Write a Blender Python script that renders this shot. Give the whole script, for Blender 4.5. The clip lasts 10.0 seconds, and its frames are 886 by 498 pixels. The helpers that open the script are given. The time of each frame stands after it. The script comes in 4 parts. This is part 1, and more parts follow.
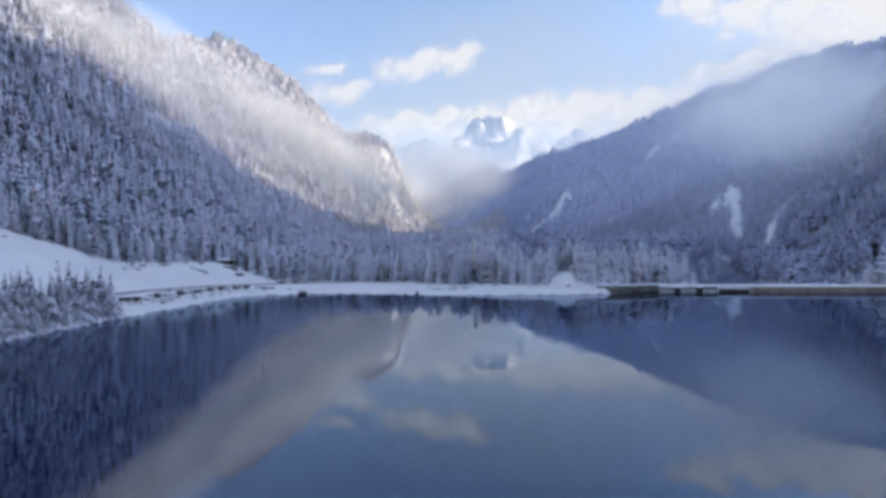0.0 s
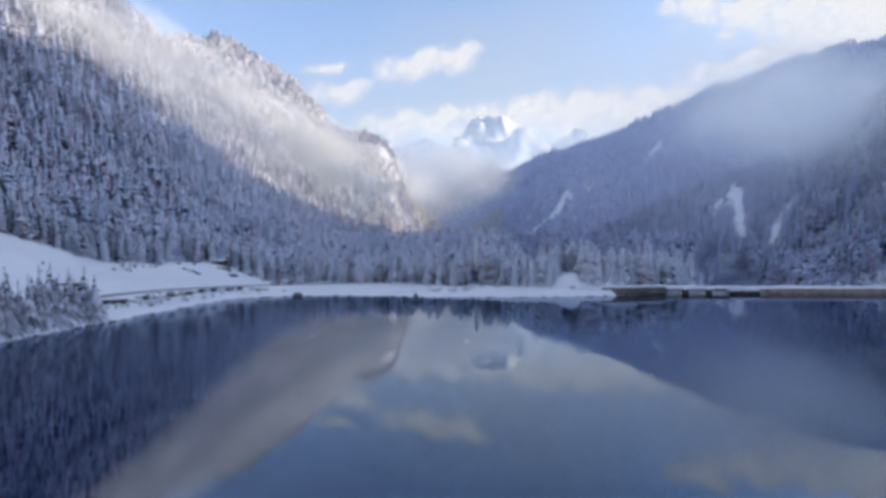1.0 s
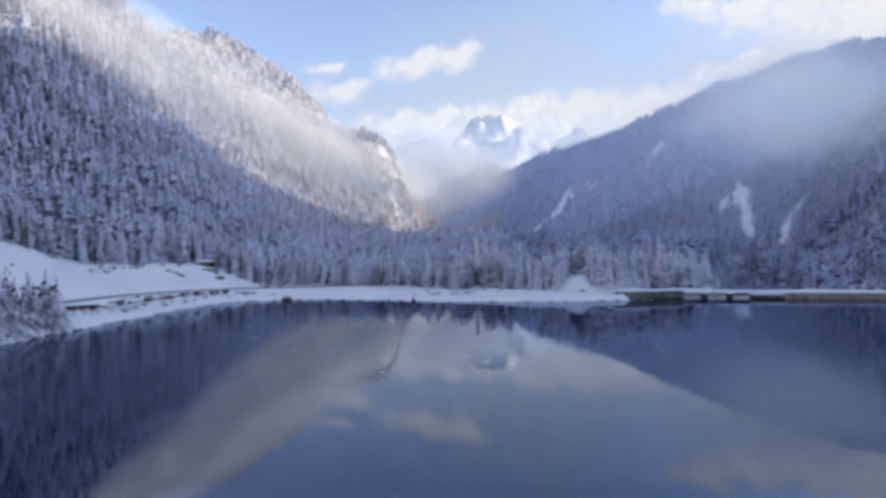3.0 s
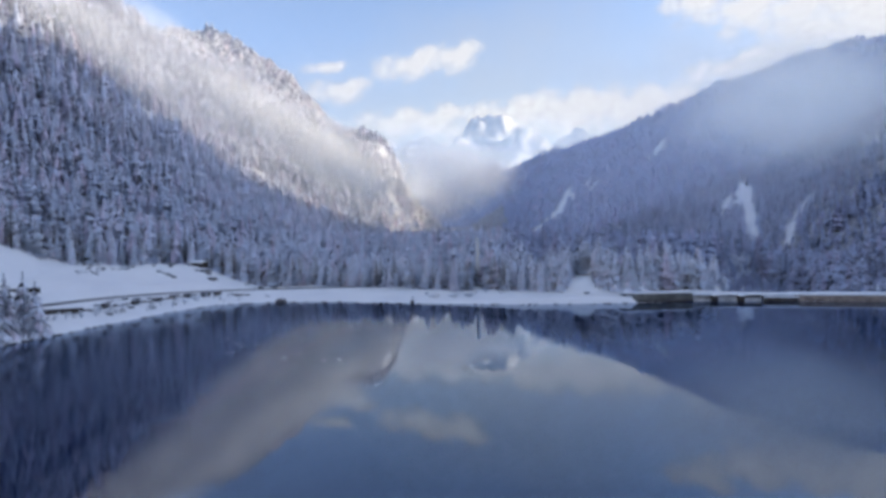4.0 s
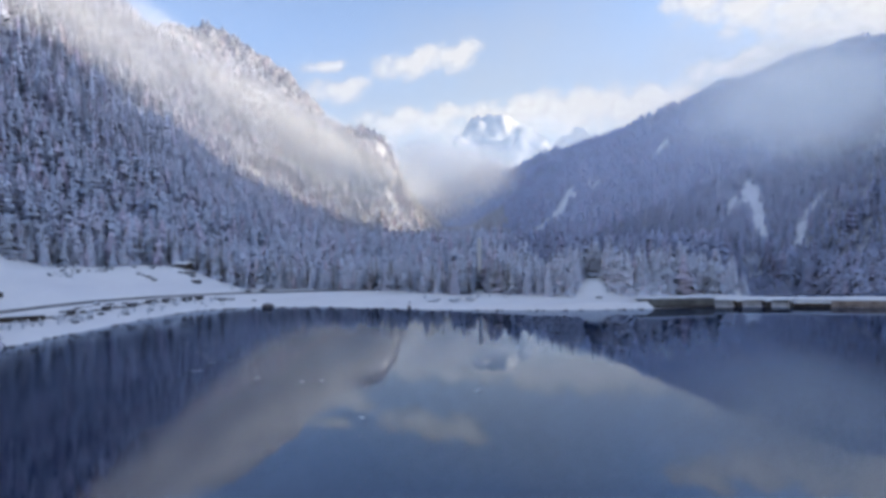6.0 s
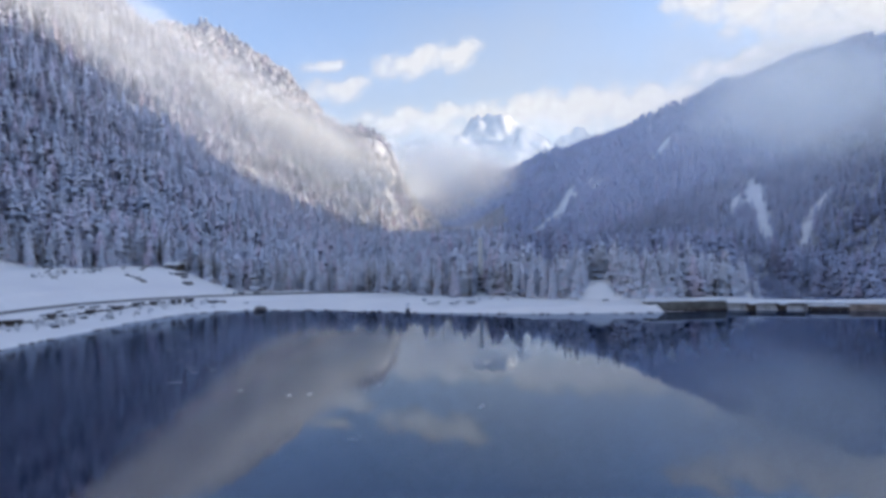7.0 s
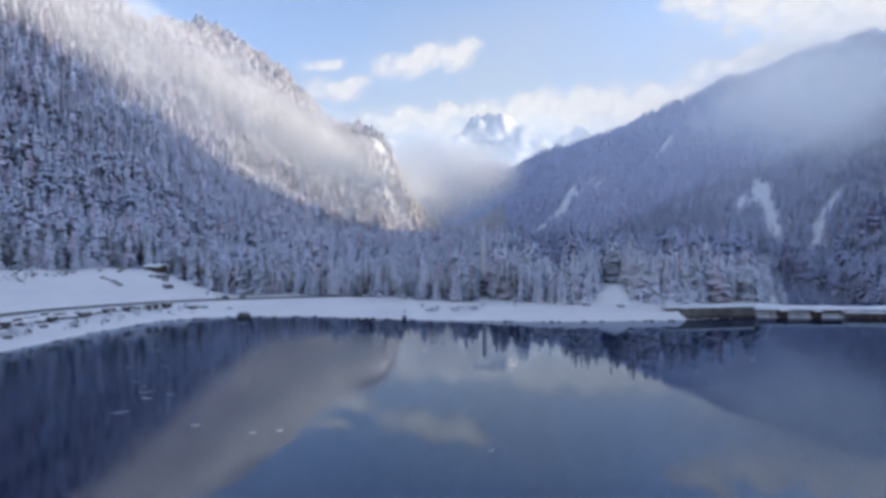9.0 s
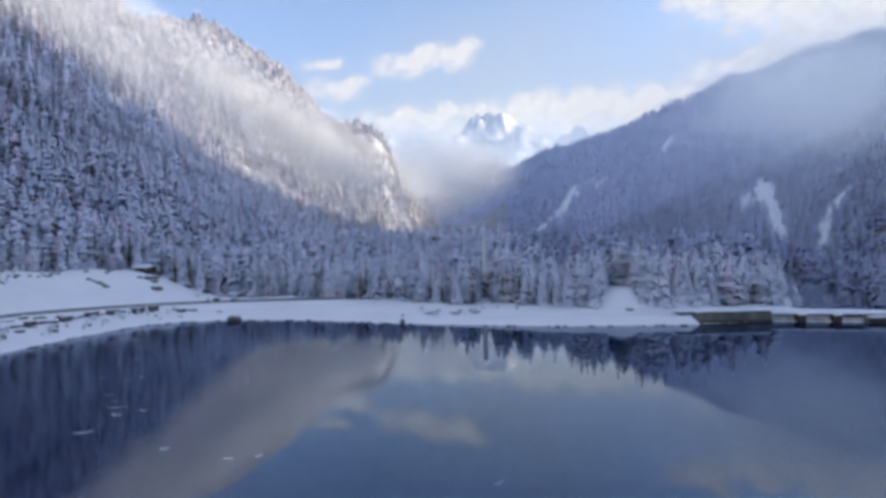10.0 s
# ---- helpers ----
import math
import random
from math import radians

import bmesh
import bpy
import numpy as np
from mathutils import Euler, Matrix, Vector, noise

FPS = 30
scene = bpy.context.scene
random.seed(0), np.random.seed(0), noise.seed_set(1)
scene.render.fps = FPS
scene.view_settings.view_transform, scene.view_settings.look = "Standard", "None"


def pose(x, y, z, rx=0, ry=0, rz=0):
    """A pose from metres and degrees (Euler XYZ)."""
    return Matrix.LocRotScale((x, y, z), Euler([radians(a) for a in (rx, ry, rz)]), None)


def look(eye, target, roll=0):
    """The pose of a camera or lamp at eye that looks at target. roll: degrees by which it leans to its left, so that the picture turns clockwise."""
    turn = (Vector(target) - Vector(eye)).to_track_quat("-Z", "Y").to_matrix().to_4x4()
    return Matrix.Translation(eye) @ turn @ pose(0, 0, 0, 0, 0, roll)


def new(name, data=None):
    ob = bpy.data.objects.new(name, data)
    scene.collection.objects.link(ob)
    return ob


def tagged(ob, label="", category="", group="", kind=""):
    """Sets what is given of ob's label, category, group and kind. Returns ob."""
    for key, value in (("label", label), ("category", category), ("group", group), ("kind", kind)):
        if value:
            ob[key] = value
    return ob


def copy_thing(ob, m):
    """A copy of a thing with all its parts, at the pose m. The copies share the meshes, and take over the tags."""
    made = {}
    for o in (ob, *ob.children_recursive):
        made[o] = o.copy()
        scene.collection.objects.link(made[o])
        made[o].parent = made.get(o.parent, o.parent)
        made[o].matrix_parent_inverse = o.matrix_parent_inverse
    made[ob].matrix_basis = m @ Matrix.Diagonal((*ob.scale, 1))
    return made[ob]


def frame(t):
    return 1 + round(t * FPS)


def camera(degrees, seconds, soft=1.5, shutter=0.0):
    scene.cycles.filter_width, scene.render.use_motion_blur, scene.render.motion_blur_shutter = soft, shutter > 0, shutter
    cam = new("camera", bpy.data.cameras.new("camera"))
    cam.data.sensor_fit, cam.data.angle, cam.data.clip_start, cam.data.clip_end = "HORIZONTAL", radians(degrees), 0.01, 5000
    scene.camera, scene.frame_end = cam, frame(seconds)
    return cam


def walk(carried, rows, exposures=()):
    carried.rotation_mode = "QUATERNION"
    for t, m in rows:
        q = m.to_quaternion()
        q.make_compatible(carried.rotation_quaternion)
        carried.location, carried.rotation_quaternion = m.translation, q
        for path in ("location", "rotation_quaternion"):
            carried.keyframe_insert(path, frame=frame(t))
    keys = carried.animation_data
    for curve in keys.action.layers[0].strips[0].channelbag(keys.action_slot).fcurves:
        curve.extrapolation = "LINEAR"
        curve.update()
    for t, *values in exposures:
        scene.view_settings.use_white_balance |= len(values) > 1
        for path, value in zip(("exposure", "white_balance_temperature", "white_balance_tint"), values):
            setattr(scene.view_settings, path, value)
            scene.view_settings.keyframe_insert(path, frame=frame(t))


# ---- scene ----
# The camera: a drone over the lake, gliding straight ahead and climbing a little.
cam = camera(74.0, 10.0, soft=3.7)
METRES, EYE, TILT, LEAN, TURN = 75.0, 20.0, -0.72, 1.0, 0.0
ROWS = [
    (0.0, 0.0, 0.0, 0.0, 0.0, 0.0, 0.0),
    (2.5, -0.0005, 0.25, 0.0055, -0.037, -0.024, -0.028),
    (5.0, -0.0010, 0.50, 0.0110, -0.074, -0.047, -0.055),
    (7.5, -0.0014, 0.75, 0.0166, -0.111, -0.071, -0.083),
    (10.0, -0.0019, 1.00, 0.0221, -0.148, -0.094, -0.110),
]
walk(cam, [(t, pose(0, 0, EYE, TILT, LEAN, TURN) @ pose(METRES * x, METRES * y, METRES * z, 90 + pitch, roll, yaw)) for t, x, y, z, yaw, pitch, roll in ROWS],
     exposures=[(0.0, 1.0, 6420, 13.5), (10.0, 1.0, 6420, 13.5)])

scene.cycles.transparent_max_bounces = 64

# Light: a low winter sun from behind the right-hand mountain, and a clear sky.
SUN_UP, SUN_ROUND = 19.0, 90.0
world = bpy.data.worlds.new("world")
scene.world = world
world.use_nodes = True
wn = world.node_tree
sky = wn.nodes.new("ShaderNodeTexSky")
sky.sky_type = "NISHITA"
sky.sun_disc = False
sky.sun_elevation, sky.sun_rotation = radians(SUN_UP), radians(SUN_ROUND)
sky.altitude, sky.air_density, sky.dust_density, sky.ozone_density = 1500, 1.0, 3.8, 2.4
wn.links.new(sky.outputs[0], wn.nodes["Background"].inputs[0])
wn.nodes["Background"].inputs[1].default_value = 0.135
veil = wn.nodes.new("ShaderNodeBackground")  # even pale light added to the whole sky to lift the shaded ground
veil.inputs[0].default_value, veil.inputs[1].default_value = (0.95, 0.96, 0.90, 1), 0.05
both = wn.nodes.new("ShaderNodeAddShader")
wn.links.new(wn.nodes["Background"].outputs[0], both.inputs[0])
wn.links.new(veil.outputs[0], both.inputs[1])
wn.links.new(both.outputs[0], wn.nodes["World Output"].inputs[0])
sun_way = Vector((math.cos(radians(SUN_UP)) * math.sin(radians(SUN_ROUND)), math.cos(radians(SUN_UP)) * math.cos(radians(SUN_ROUND)), math.sin(radians(SUN_UP))))
sun = new("sun", bpy.data.lights.new("sun", "SUN"))
sun.data.energy, sun.data.angle, sun.data.color = 1.85, radians(0.9), (1.0, 0.86, 0.60)
sun.matrix_world = look(sun_way * 800, (0, 0, 0))


# ---- materials ----
class Mat:
    """A node material with short calls for its nodes."""

    def __init__(self, name, rough=0.8):
        self.m = bpy.data.materials.new(name)
        self.m.use_nodes = True
        self.t = self.m.node_tree
        self.p = self.t.nodes["Principled BSDF"]
        self.p.inputs["Roughness"].default_value = rough
        self.p.inputs["Specular IOR Level"].default_value = 0.3
        self.out = self.t.nodes["Material Output"]

    def node(self, kind):
        return self.t.nodes.new(kind)

    def link(self, a, b):
        self.t.links.new(a, b)

    def noise(self, scale, detail=4.0, rough=0.55, space="Object", stretch=None):
        c = self.node("ShaderNodeTexCoord")
        n = self.node("ShaderNodeTexNoise")
        n.inputs["Scale"].default_value, n.inputs["Detail"].default_value, n.inputs["Roughness"].default_value = scale, detail, rough
        src = c.outputs[space]
        if stretch:
            mp = self.node("ShaderNodeMapping")
            mp.inputs["Scale"].default_value = stretch
            self.link(src, mp.inputs[0])
            src = mp.outputs[0]
        self.link(src, n.inputs["Vector"])
        return n.outputs["Fac"]

    def ramp(self, fac, *stops):
        r = self.node("ShaderNodeValToRGB")
        while len(r.color_ramp.elements) < len(stops):
            r.color_ramp.elements.new(0.5)
        for e, (at, col) in zip(r.color_ramp.elements, stops):
            e.position = at
            e.color = (*col, 1) if len(col) == 3 else col
        self.link(fac, r.inputs[0])
        return r.outputs[0]

    def math(self, op, a, b=None, clamp=False):
        n = self.node("ShaderNodeMath")
        n.operation, n.use_clamp = op, clamp
        for k, v in enumerate((a, b)):
            if v is None:
                continue
            if isinstance(v, (int, float)):
                n.inputs[k].default_value = v
            else:
                self.link(v, n.inputs[k])
        return n.outputs[0]

    def mix(self, fac, a, b):
        n = self.node("ShaderNodeMix")
        n.data_type = "RGBA"
        for k, v in ((0, fac), (6, a), (7, b)):
            if isinstance(v, (int, float)):
                n.inputs[k].default_value = v
            elif isinstance(v, tuple):
                n.inputs[k].default_value = (*v, 1)
            else:
                self.link(v, n.inputs[k])
        return n.outputs[2]

    def color(self, socket):
        self.link(socket, self.p.inputs["Base Color"])
        return self

    def bump(self, fac, strength=0.3, distance=0.1):
        b = self.node("ShaderNodeBump")
        b.inputs["Strength"].default_value, b.inputs["Distance"].default_value = strength, distance
        self.link(fac, b.inputs["Height"])
        self.link(b.outputs[0], self.p.inputs["Normal"])
        return self

    def up(self):
        """How far the surface faces the sky, 0 to 1."""
        g = self.node("ShaderNodeNewGeometry")
        s = self.node("ShaderNodeSeparateXYZ")
        self.link(g.outputs["Normal"], s.inputs[0])
        return s.outputs[2]


def plain(name, dark, light, scale, rough=0.8, bump=0.3, dist=0.05, metal=0.0):
    m = Mat(name, rough)
    f = m.noise(scale, 5)
    m.color(m.ramp(f, (0.3, dark), (0.7, light)))
    m.bump(m.noise(scale * 4, 3), bump, dist)
    m.p.inputs["Metallic"].default_value = metal
    return m.m


def snow_on(name, dark, light, scale, start=0.35, end=0.7, snow=(0.82, 0.84, 0.87), rough=0.8):
    """A surface with snow lying where it faces the sky."""
    m = Mat(name, rough)
    base = m.ramp(m.noise(scale, 5), (0.3, dark), (0.7, light))
    wob = m.math("ADD", m.up(), m.math("MULTIPLY", m.math("SUBTRACT", m.noise(scale * 1.7, 4), 0.5), 0.7))
    cover = m.ramp(wob, (start, (0, 0, 0)), (end, (1, 1, 1)))
    m.color(m.mix(cover, base, snow))
    m.bump(m.noise(scale * 3, 3), 0.4, 0.08)
    return m.m


def ground_material():
    """Snow over the whole ground, with rock and scrub breaking through on steep and rough spots."""
    m = Mat("snowy_ground", 0.75)
    soft = m.noise(0.05, 6)
    white = m.ramp(soft, (0.3, (0.79, 0.78, 0.79)), (0.7, (0.89, 0.88, 0.87)))
    rock = m.ramp(m.noise(0.12, 8, 0.65), (0.3, (0.12, 0.115, 0.11)), (0.7, (0.34, 0.32, 0.30)))
    steep = m.math("SUBTRACT", 1.0, m.up())
    rough = m.math("ADD", steep, m.math("MULTIPLY", m.math("SUBTRACT", m.noise(0.035, 9, 0.7), 0.5), 0.55))
    wood = m.node("ShaderNodeAttribute")
    wood.attribute_name = "wood"
    # Ground between the trees gets a darker, bluish, patchy tone.
    wood_floor = m.ramp(m.noise(0.25, 5, 0.6), (0.3, (0.22, 0.22, 0.25)), (0.7, (0.60, 0.62, 0.70)))
    white = m.mix(wood.outputs["Fac"], white, wood_floor)
    m.color(m.mix(m.ramp(rough, (0.66, (0, 0, 0)), (1.0, (1, 1, 1))), white, rock))
    m.bump(m.noise(0.5, 6), 0.45, 0.4)
    return m.m


def tree_material(name, wood, green, frost, amount=0.5):
    """Frosted needles: dark branches, snow and rime on what faces the sky, each tree a little different."""
    m = Mat(name, 0.85)
    g = m.node("ShaderNodeNewGeometry")
    pick = g.outputs["Random Per Island"]
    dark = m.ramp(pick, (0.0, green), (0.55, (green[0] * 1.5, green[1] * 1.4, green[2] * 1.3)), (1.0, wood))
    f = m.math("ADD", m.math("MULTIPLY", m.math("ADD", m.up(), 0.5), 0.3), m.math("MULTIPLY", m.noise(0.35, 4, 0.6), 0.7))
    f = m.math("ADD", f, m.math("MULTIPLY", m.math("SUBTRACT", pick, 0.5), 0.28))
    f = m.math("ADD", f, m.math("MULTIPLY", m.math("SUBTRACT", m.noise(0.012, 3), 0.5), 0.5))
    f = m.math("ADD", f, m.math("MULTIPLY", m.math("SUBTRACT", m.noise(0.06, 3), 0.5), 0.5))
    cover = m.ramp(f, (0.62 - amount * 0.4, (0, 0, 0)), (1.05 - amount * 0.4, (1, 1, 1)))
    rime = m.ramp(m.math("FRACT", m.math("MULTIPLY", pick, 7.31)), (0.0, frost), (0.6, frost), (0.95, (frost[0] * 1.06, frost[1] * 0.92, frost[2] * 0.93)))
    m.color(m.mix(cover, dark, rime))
    return m.m


def water_material():
    """Deep blue water: its body's own colour, and a blue-tinged mirror that grows with the slant of view."""
    m = Mat("lake_water")
    m.t.nodes.remove(m.p)
    body, mirror, slant, out, b = (m.node("ShaderNode" + k) for k in ("BsdfDiffuse", "BsdfGlossy", "Fresnel", "MixShader", "Bump"))
    m.link(m.ramp(m.noise(0.01, 3), (0.3, (0.001, 0.006, 0.034)), (0.7, (0.002, 0.009, 0.046))), body.inputs["Color"])
    mirror.inputs["Color"].default_value = (0.77, 0.875, 1.0, 1)
    slant.inputs["IOR"].default_value = 1.82
    far = m.noise(0.06, 3, 0.5, stretch=(1, 0.4, 1))
    fine = m.noise(0.7, 3, 0.5, stretch=(1, 0.5, 1))
    patch = m.ramp(m.noise(0.014, 4, 0.6, stretch=(1, 0.3, 1)), (0.50, (0, 0, 0)), (0.66, (1, 1, 1)))
    fine = m.math("MULTIPLY", fine, m.math("ADD", 0.08, m.math("MULTIPLY", patch, 0.22)))
    b.inputs["Strength"].default_value, b.inputs["Distance"].default_value = 0.14, 0.12
    m.link(m.math("ADD", far, fine), b.inputs["Height"])
    for k in (mirror, slant):
        m.link(b.outputs[0], k.inputs["Normal"])
    calm = m.ramp(m.noise(0.022, 4, 0.6, stretch=(1, 0.35, 1)), (0.42, (0.012, 0.012, 0.012)), (0.78, (0.045, 0.045, 0.045)))
    at = m.node("ShaderNodeSeparateXYZ")  # wind ruffles the water off the road's bank
    m.link(m.node("ShaderNodeTexCoord").outputs["Object"], at.inputs[0])
    west = m.math("DIVIDE", m.math("ADD", m.math("MULTIPLY", at.outputs[0], -1.0), -18.0), 35.0, True)
    north = m.math("DIVIDE", m.math("SUBTRACT", at.outputs[1], 70.0), 45.0, True)
    m.link(m.math("ADD", calm, m.math("MULTIPLY", m.math("MULTIPLY", west, north), 0.085)), mirror.inputs["Roughness"])
    m.link(slant.outputs[0], out.inputs[0])
    m.link(body.outputs[0], out.inputs[1])
    m.link(mirror.outputs[0], out.inputs[2])
    m.link(out.outputs[0], m.out.inputs[0])
    return m.m


def mist_material(name, scale, density, seed, glow=0.0, tint=(0.92, 0.93, 0.95), soft=(0.32, 0.75), turn=(0.15, -0.2, 1.0), ragged=1.3):
    """Mist: scatters light alike from every side, thins out to its rim and in wisps. With glow it emits its brightness
    instead.
    """
    m = Mat(name)
    t = m.t
    c = m.node("ShaderNodeTexCoord")
    mp = m.node("ShaderNodeMapping")
    mp.inputs["Location"].default_value = (seed * 3.1, seed * 1.7, seed)
    m.link(c.outputs["Object"], mp.inputs[0])
    n = m.node("ShaderNodeTexNoise")
    n.inputs["Scale"].default_value, n.inputs["Detail"].default_value, n.inputs["Roughness"].default_value = scale, 8, 0.55
    m.link(mp.outputs[0], n.inputs["Vector"])
    uv = m.node("ShaderNodeSeparateXYZ")
    m.link(c.outputs["UV"], uv.inputs[0])
    dx = m.math("MULTIPLY", m.math("SUBTRACT", uv.outputs[0], 0.5), 2.0)
    dy = m.math("MULTIPLY", m.math("SUBTRACT", uv.outputs[1], 0.5), 2.0)
    rr = m.math("SQRT", m.math("ADD", m.math("MULTIPLY", dx, dx), m.math("MULTIPLY", dy, dy)))
    rr = m.math("SUBTRACT", m.math("MULTIPLY", rr, 1.3), m.math("MULTIPLY", m.math("SUBTRACT", n.outputs["Fac"], 0.5), 0.8))
    rim = m.math("SUBTRACT", 1.0, rr, True)
    body = m.math("MULTIPLY", rim, 1.0)
    f = m.math("ADD", body, m.math("MULTIPLY", m.math("SUBTRACT", n.outputs["Fac"], 0.5), ragged))
    a = m.ramp(f, (soft[0], (0, 0, 0)), (soft[1], (1, 1, 1)))
    edge = m.math("MULTIPLY", m.ramp(rim, (0.0, (0, 0, 0)), (0.45, (1, 1, 1))), 1.0)
    edge = m.math("MULTIPLY", edge, m.math("SUBTRACT", 2.0, edge))
    edge = m.math("MULTIPLY", edge, edge)
    alpha = m.math("MULTIPLY", m.math("MULTIPLY", a, edge), density)
    t.nodes.remove(m.p)
    way = m.node("ShaderNodeCombineXYZ")
    for k in range(3):
        way.inputs[k].default_value = turn[k]
    dif, thr, both, clear, out = (m.node("ShaderNode" + k) for k in ("BsdfDiffuse", "BsdfTranslucent", "AddShader", "BsdfTransparent", "MixShader"))
    dif.inputs[0].default_value = (*tint, 1)
    thr.inputs[0].default_value = (*tint, 1)
    m.link(way.outputs[0], dif.inputs["Normal"])
    m.link(dif.outputs[0], both.inputs[0])
    m.link(thr.outputs[0], both.inputs[1])
    src = both.outputs[0]
    if glow:
        em = m.node("ShaderNodeEmission")
        em.inputs[0].default_value, em.inputs[1].default_value = (*tint, 1), glow
        src = em.outputs[0]
    m.link(alpha, out.inputs[0])
    m.link(clear.outputs[0], out.inputs[1])
    m.link(src, out.inputs[2])
    m.link(out.outputs[0], m.out.inputs[0])
    return m.m


M_GROUND = ground_material()
M_WATER = water_material()
M_TREE = tree_material("frosted_needles", (0.17, 0.14, 0.155), (0.10, 0.104, 0.145), (0.74, 0.78, 0.89), 1.36)
# Darker, bluer copy of M_TREE; the slope's shade is in its frost colour.
M_TREE_SHADED = tree_material("shade_blue_needles", (0.14, 0.12, 0.135), (0.088, 0.095, 0.125), (0.50, 0.55, 0.71), 1.30)
M_HIGH = tree_material("wind_bared_needles", (0.155, 0.142, 0.140), (0.10, 0.10, 0.108), (0.565, 0.57, 0.595), 1.2)
M_NEAR = tree_material("frosted_spruce", (0.14, 0.112, 0.112), (0.082, 0.086, 0.105), (0.76, 0.80, 0.90), 1.2)
M_YOUNG = tree_material("snow_laden_spruce", (0.09, 0.07, 0.07), (0.032, 0.034, 0.044), (0.80, 0.82, 0.90), 0.72)
M_LARCH = tree_material("frosted_larch_twigs", (0.16, 0.11, 0.08), (0.07, 0.058, 0.05), (0.68, 0.70, 0.74), 0.6)
M_TWIG = plain("rimed_twig", (0.70, 0.71, 0.74), (0.86, 0.87, 0.88), 1.5)
M_ICE = plain("grey_ice", (0.45, 0.48, 0.52), (0.72, 0.74, 0.78), 2.0, 0.3)
M_BARK = plain("bark", (0.03, 0.024, 0.02), (0.10, 0.08, 0.065), 3.0)
M_STONE = snow_on("dark_wet_stone", (0.045, 0.042, 0.044), (0.17, 0.15, 0.145), 1.2, 0.62, 1.0)
M_CAPPED = snow_on("snow_capped_stone", (0.04, 0.04, 0.042), (0.15, 0.14, 0.13), 1.2, 0.15, 0.5)
M_WALL = plain("old_concrete", (0.065, 0.063, 0.056), (0.19, 0.18, 0.16), 0.5)
M_BROWN = plain("weathered_brown_stone", (0.15, 0.115, 0.095), (0.36, 0.29, 0.24), 0.6)
M_SNOW = plain("fresh_snow", (0.74, 0.77, 0.81), (0.86, 0.87, 0.88), 0.5, 0.7, 0.2, 0.08)
M_ROAD = plain("slushy_road", (0.20, 0.20, 0.215), (0.44, 0.445, 0.47), 0.35, 0.6)
M_TRACK = plain("wet_asphalt", (0.04, 0.04, 0.045), (0.16, 0.16, 0.17), 0.5, 0.45)
# Timber tone, also used as painted shade in the dam's openings.
M_DARK = plain("dark_timber_and_shade", (0.025, 0.02, 0.016), (0.09, 0.07, 0.055), 2.0)
M_STEEL = plain("galvanised_steel", (0.22, 0.22, 0.22), (0.38, 0.38, 0.38), 2.0, 0.45, 0.1, 0.01, 0.8)
M_PALE = plain("pale_weathered_concrete", (0.58, 0.57, 0.53), (0.74, 0.73, 0.69), 0.6)
M_DULL = plain("snow_dusted_masonry", (0.30, 0.30, 0.30), (0.62, 0.62, 0.63), 0.7)


# ---- shape of the land ----
def lattice(ix, iy, seed):
    v = (ix.astype(np.int64) * 374761393 + iy.astype(np.int64) * 668265263 + seed * 1442695041) & 0x7FFFFFFF
    v = ((v ^ (v >> 13)) * 1274126177) & 0x7FFFFFFF
    return ((v ^ (v >> 16)) & 0xFFFF) / 65535.0


def value(x, y, size, seed=0):
    x, y = np.asarray(x, float) / size, np.asarray(y, float) / size
    ix, iy = np.floor(x), np.floor(y)
    fx, fy = x - ix, y - iy
    fx, fy = fx * fx * (3 - 2 * fx), fy * fy * (3 - 2 * fy)
    a, b, c, d = (lattice(ix + i, iy + j, seed) for i, j in ((0, 0), (1, 0), (0, 1), (1, 1)))
    return (a * (1 - fx) + b * fx) * (1 - fy) + (c * (1 - fx) + d * fx) * fy - 0.5


def fbm(x, y, size, seed=0, octaves=4):
    return sum(value(x, y, size / 2**k, seed + 7 * k) * 0.5**k for k in range(octaves))


def step(a, b, v):
    t = np.clip((v - a) / (b - a), 0, 1)
    return t * t * (3 - 2 * t)


SHORE = [(-112, -600), (-104, 0), (-97, 126), (-92, 152), (-87, 184), (-83, 209), (-77, 227), (-61, 234), (-37, 231.5), (-10, 222), (0, 219), (27, 213.5), (56, 212.5),
         (79, 215.8), (112, 209), (160, 199.5), (300, 168), (340, 0), (320, -300), (250, -600)]


def shore_distance(x, y):
    """Metres from the water's edge: over land plus, over the lake minus."""
    x, y = np.asarray(x, float), np.asarray(y, float)
    near, inside = np.full(x.shape, 1e9), np.zeros(x.shape, bool)
    for (ax, ay), (bx, by) in zip(SHORE, SHORE[1:] + SHORE[:1]):
        t = np.clip(((x - ax) * (bx - ax) + (y - ay) * (by - ay)) / ((bx - ax) ** 2 + (by - ay) ** 2), 0, 1)
        near = np.minimum(near, np.hypot(x - ax - t * (bx - ax), y - ay - t * (by - ay)))
        inside ^= ((ay > y) != (by > y)) & (x < (bx - ax) * (y - ay) / (by - ay + 1e-9) + ax)
    return np.where(inside, -near, near)


ROAD = [(-128, 90), (-123, 140), (-120, 175), (-115, 205), (-107, 226), (-92, 243), (-70, 256), (-45, 263), (-10, 266)]


def line_distance(x, y, ax, ay, bx, by):
    t = np.clip(((x - ax) * (bx - ax) + (y - ay) * (by - ay)) / ((bx - ax) ** 2 + (by - ay) ** 2), 0, 1)
    return np.hypot(x - ax - t * (bx - ax), y - ay - t * (by - ay))


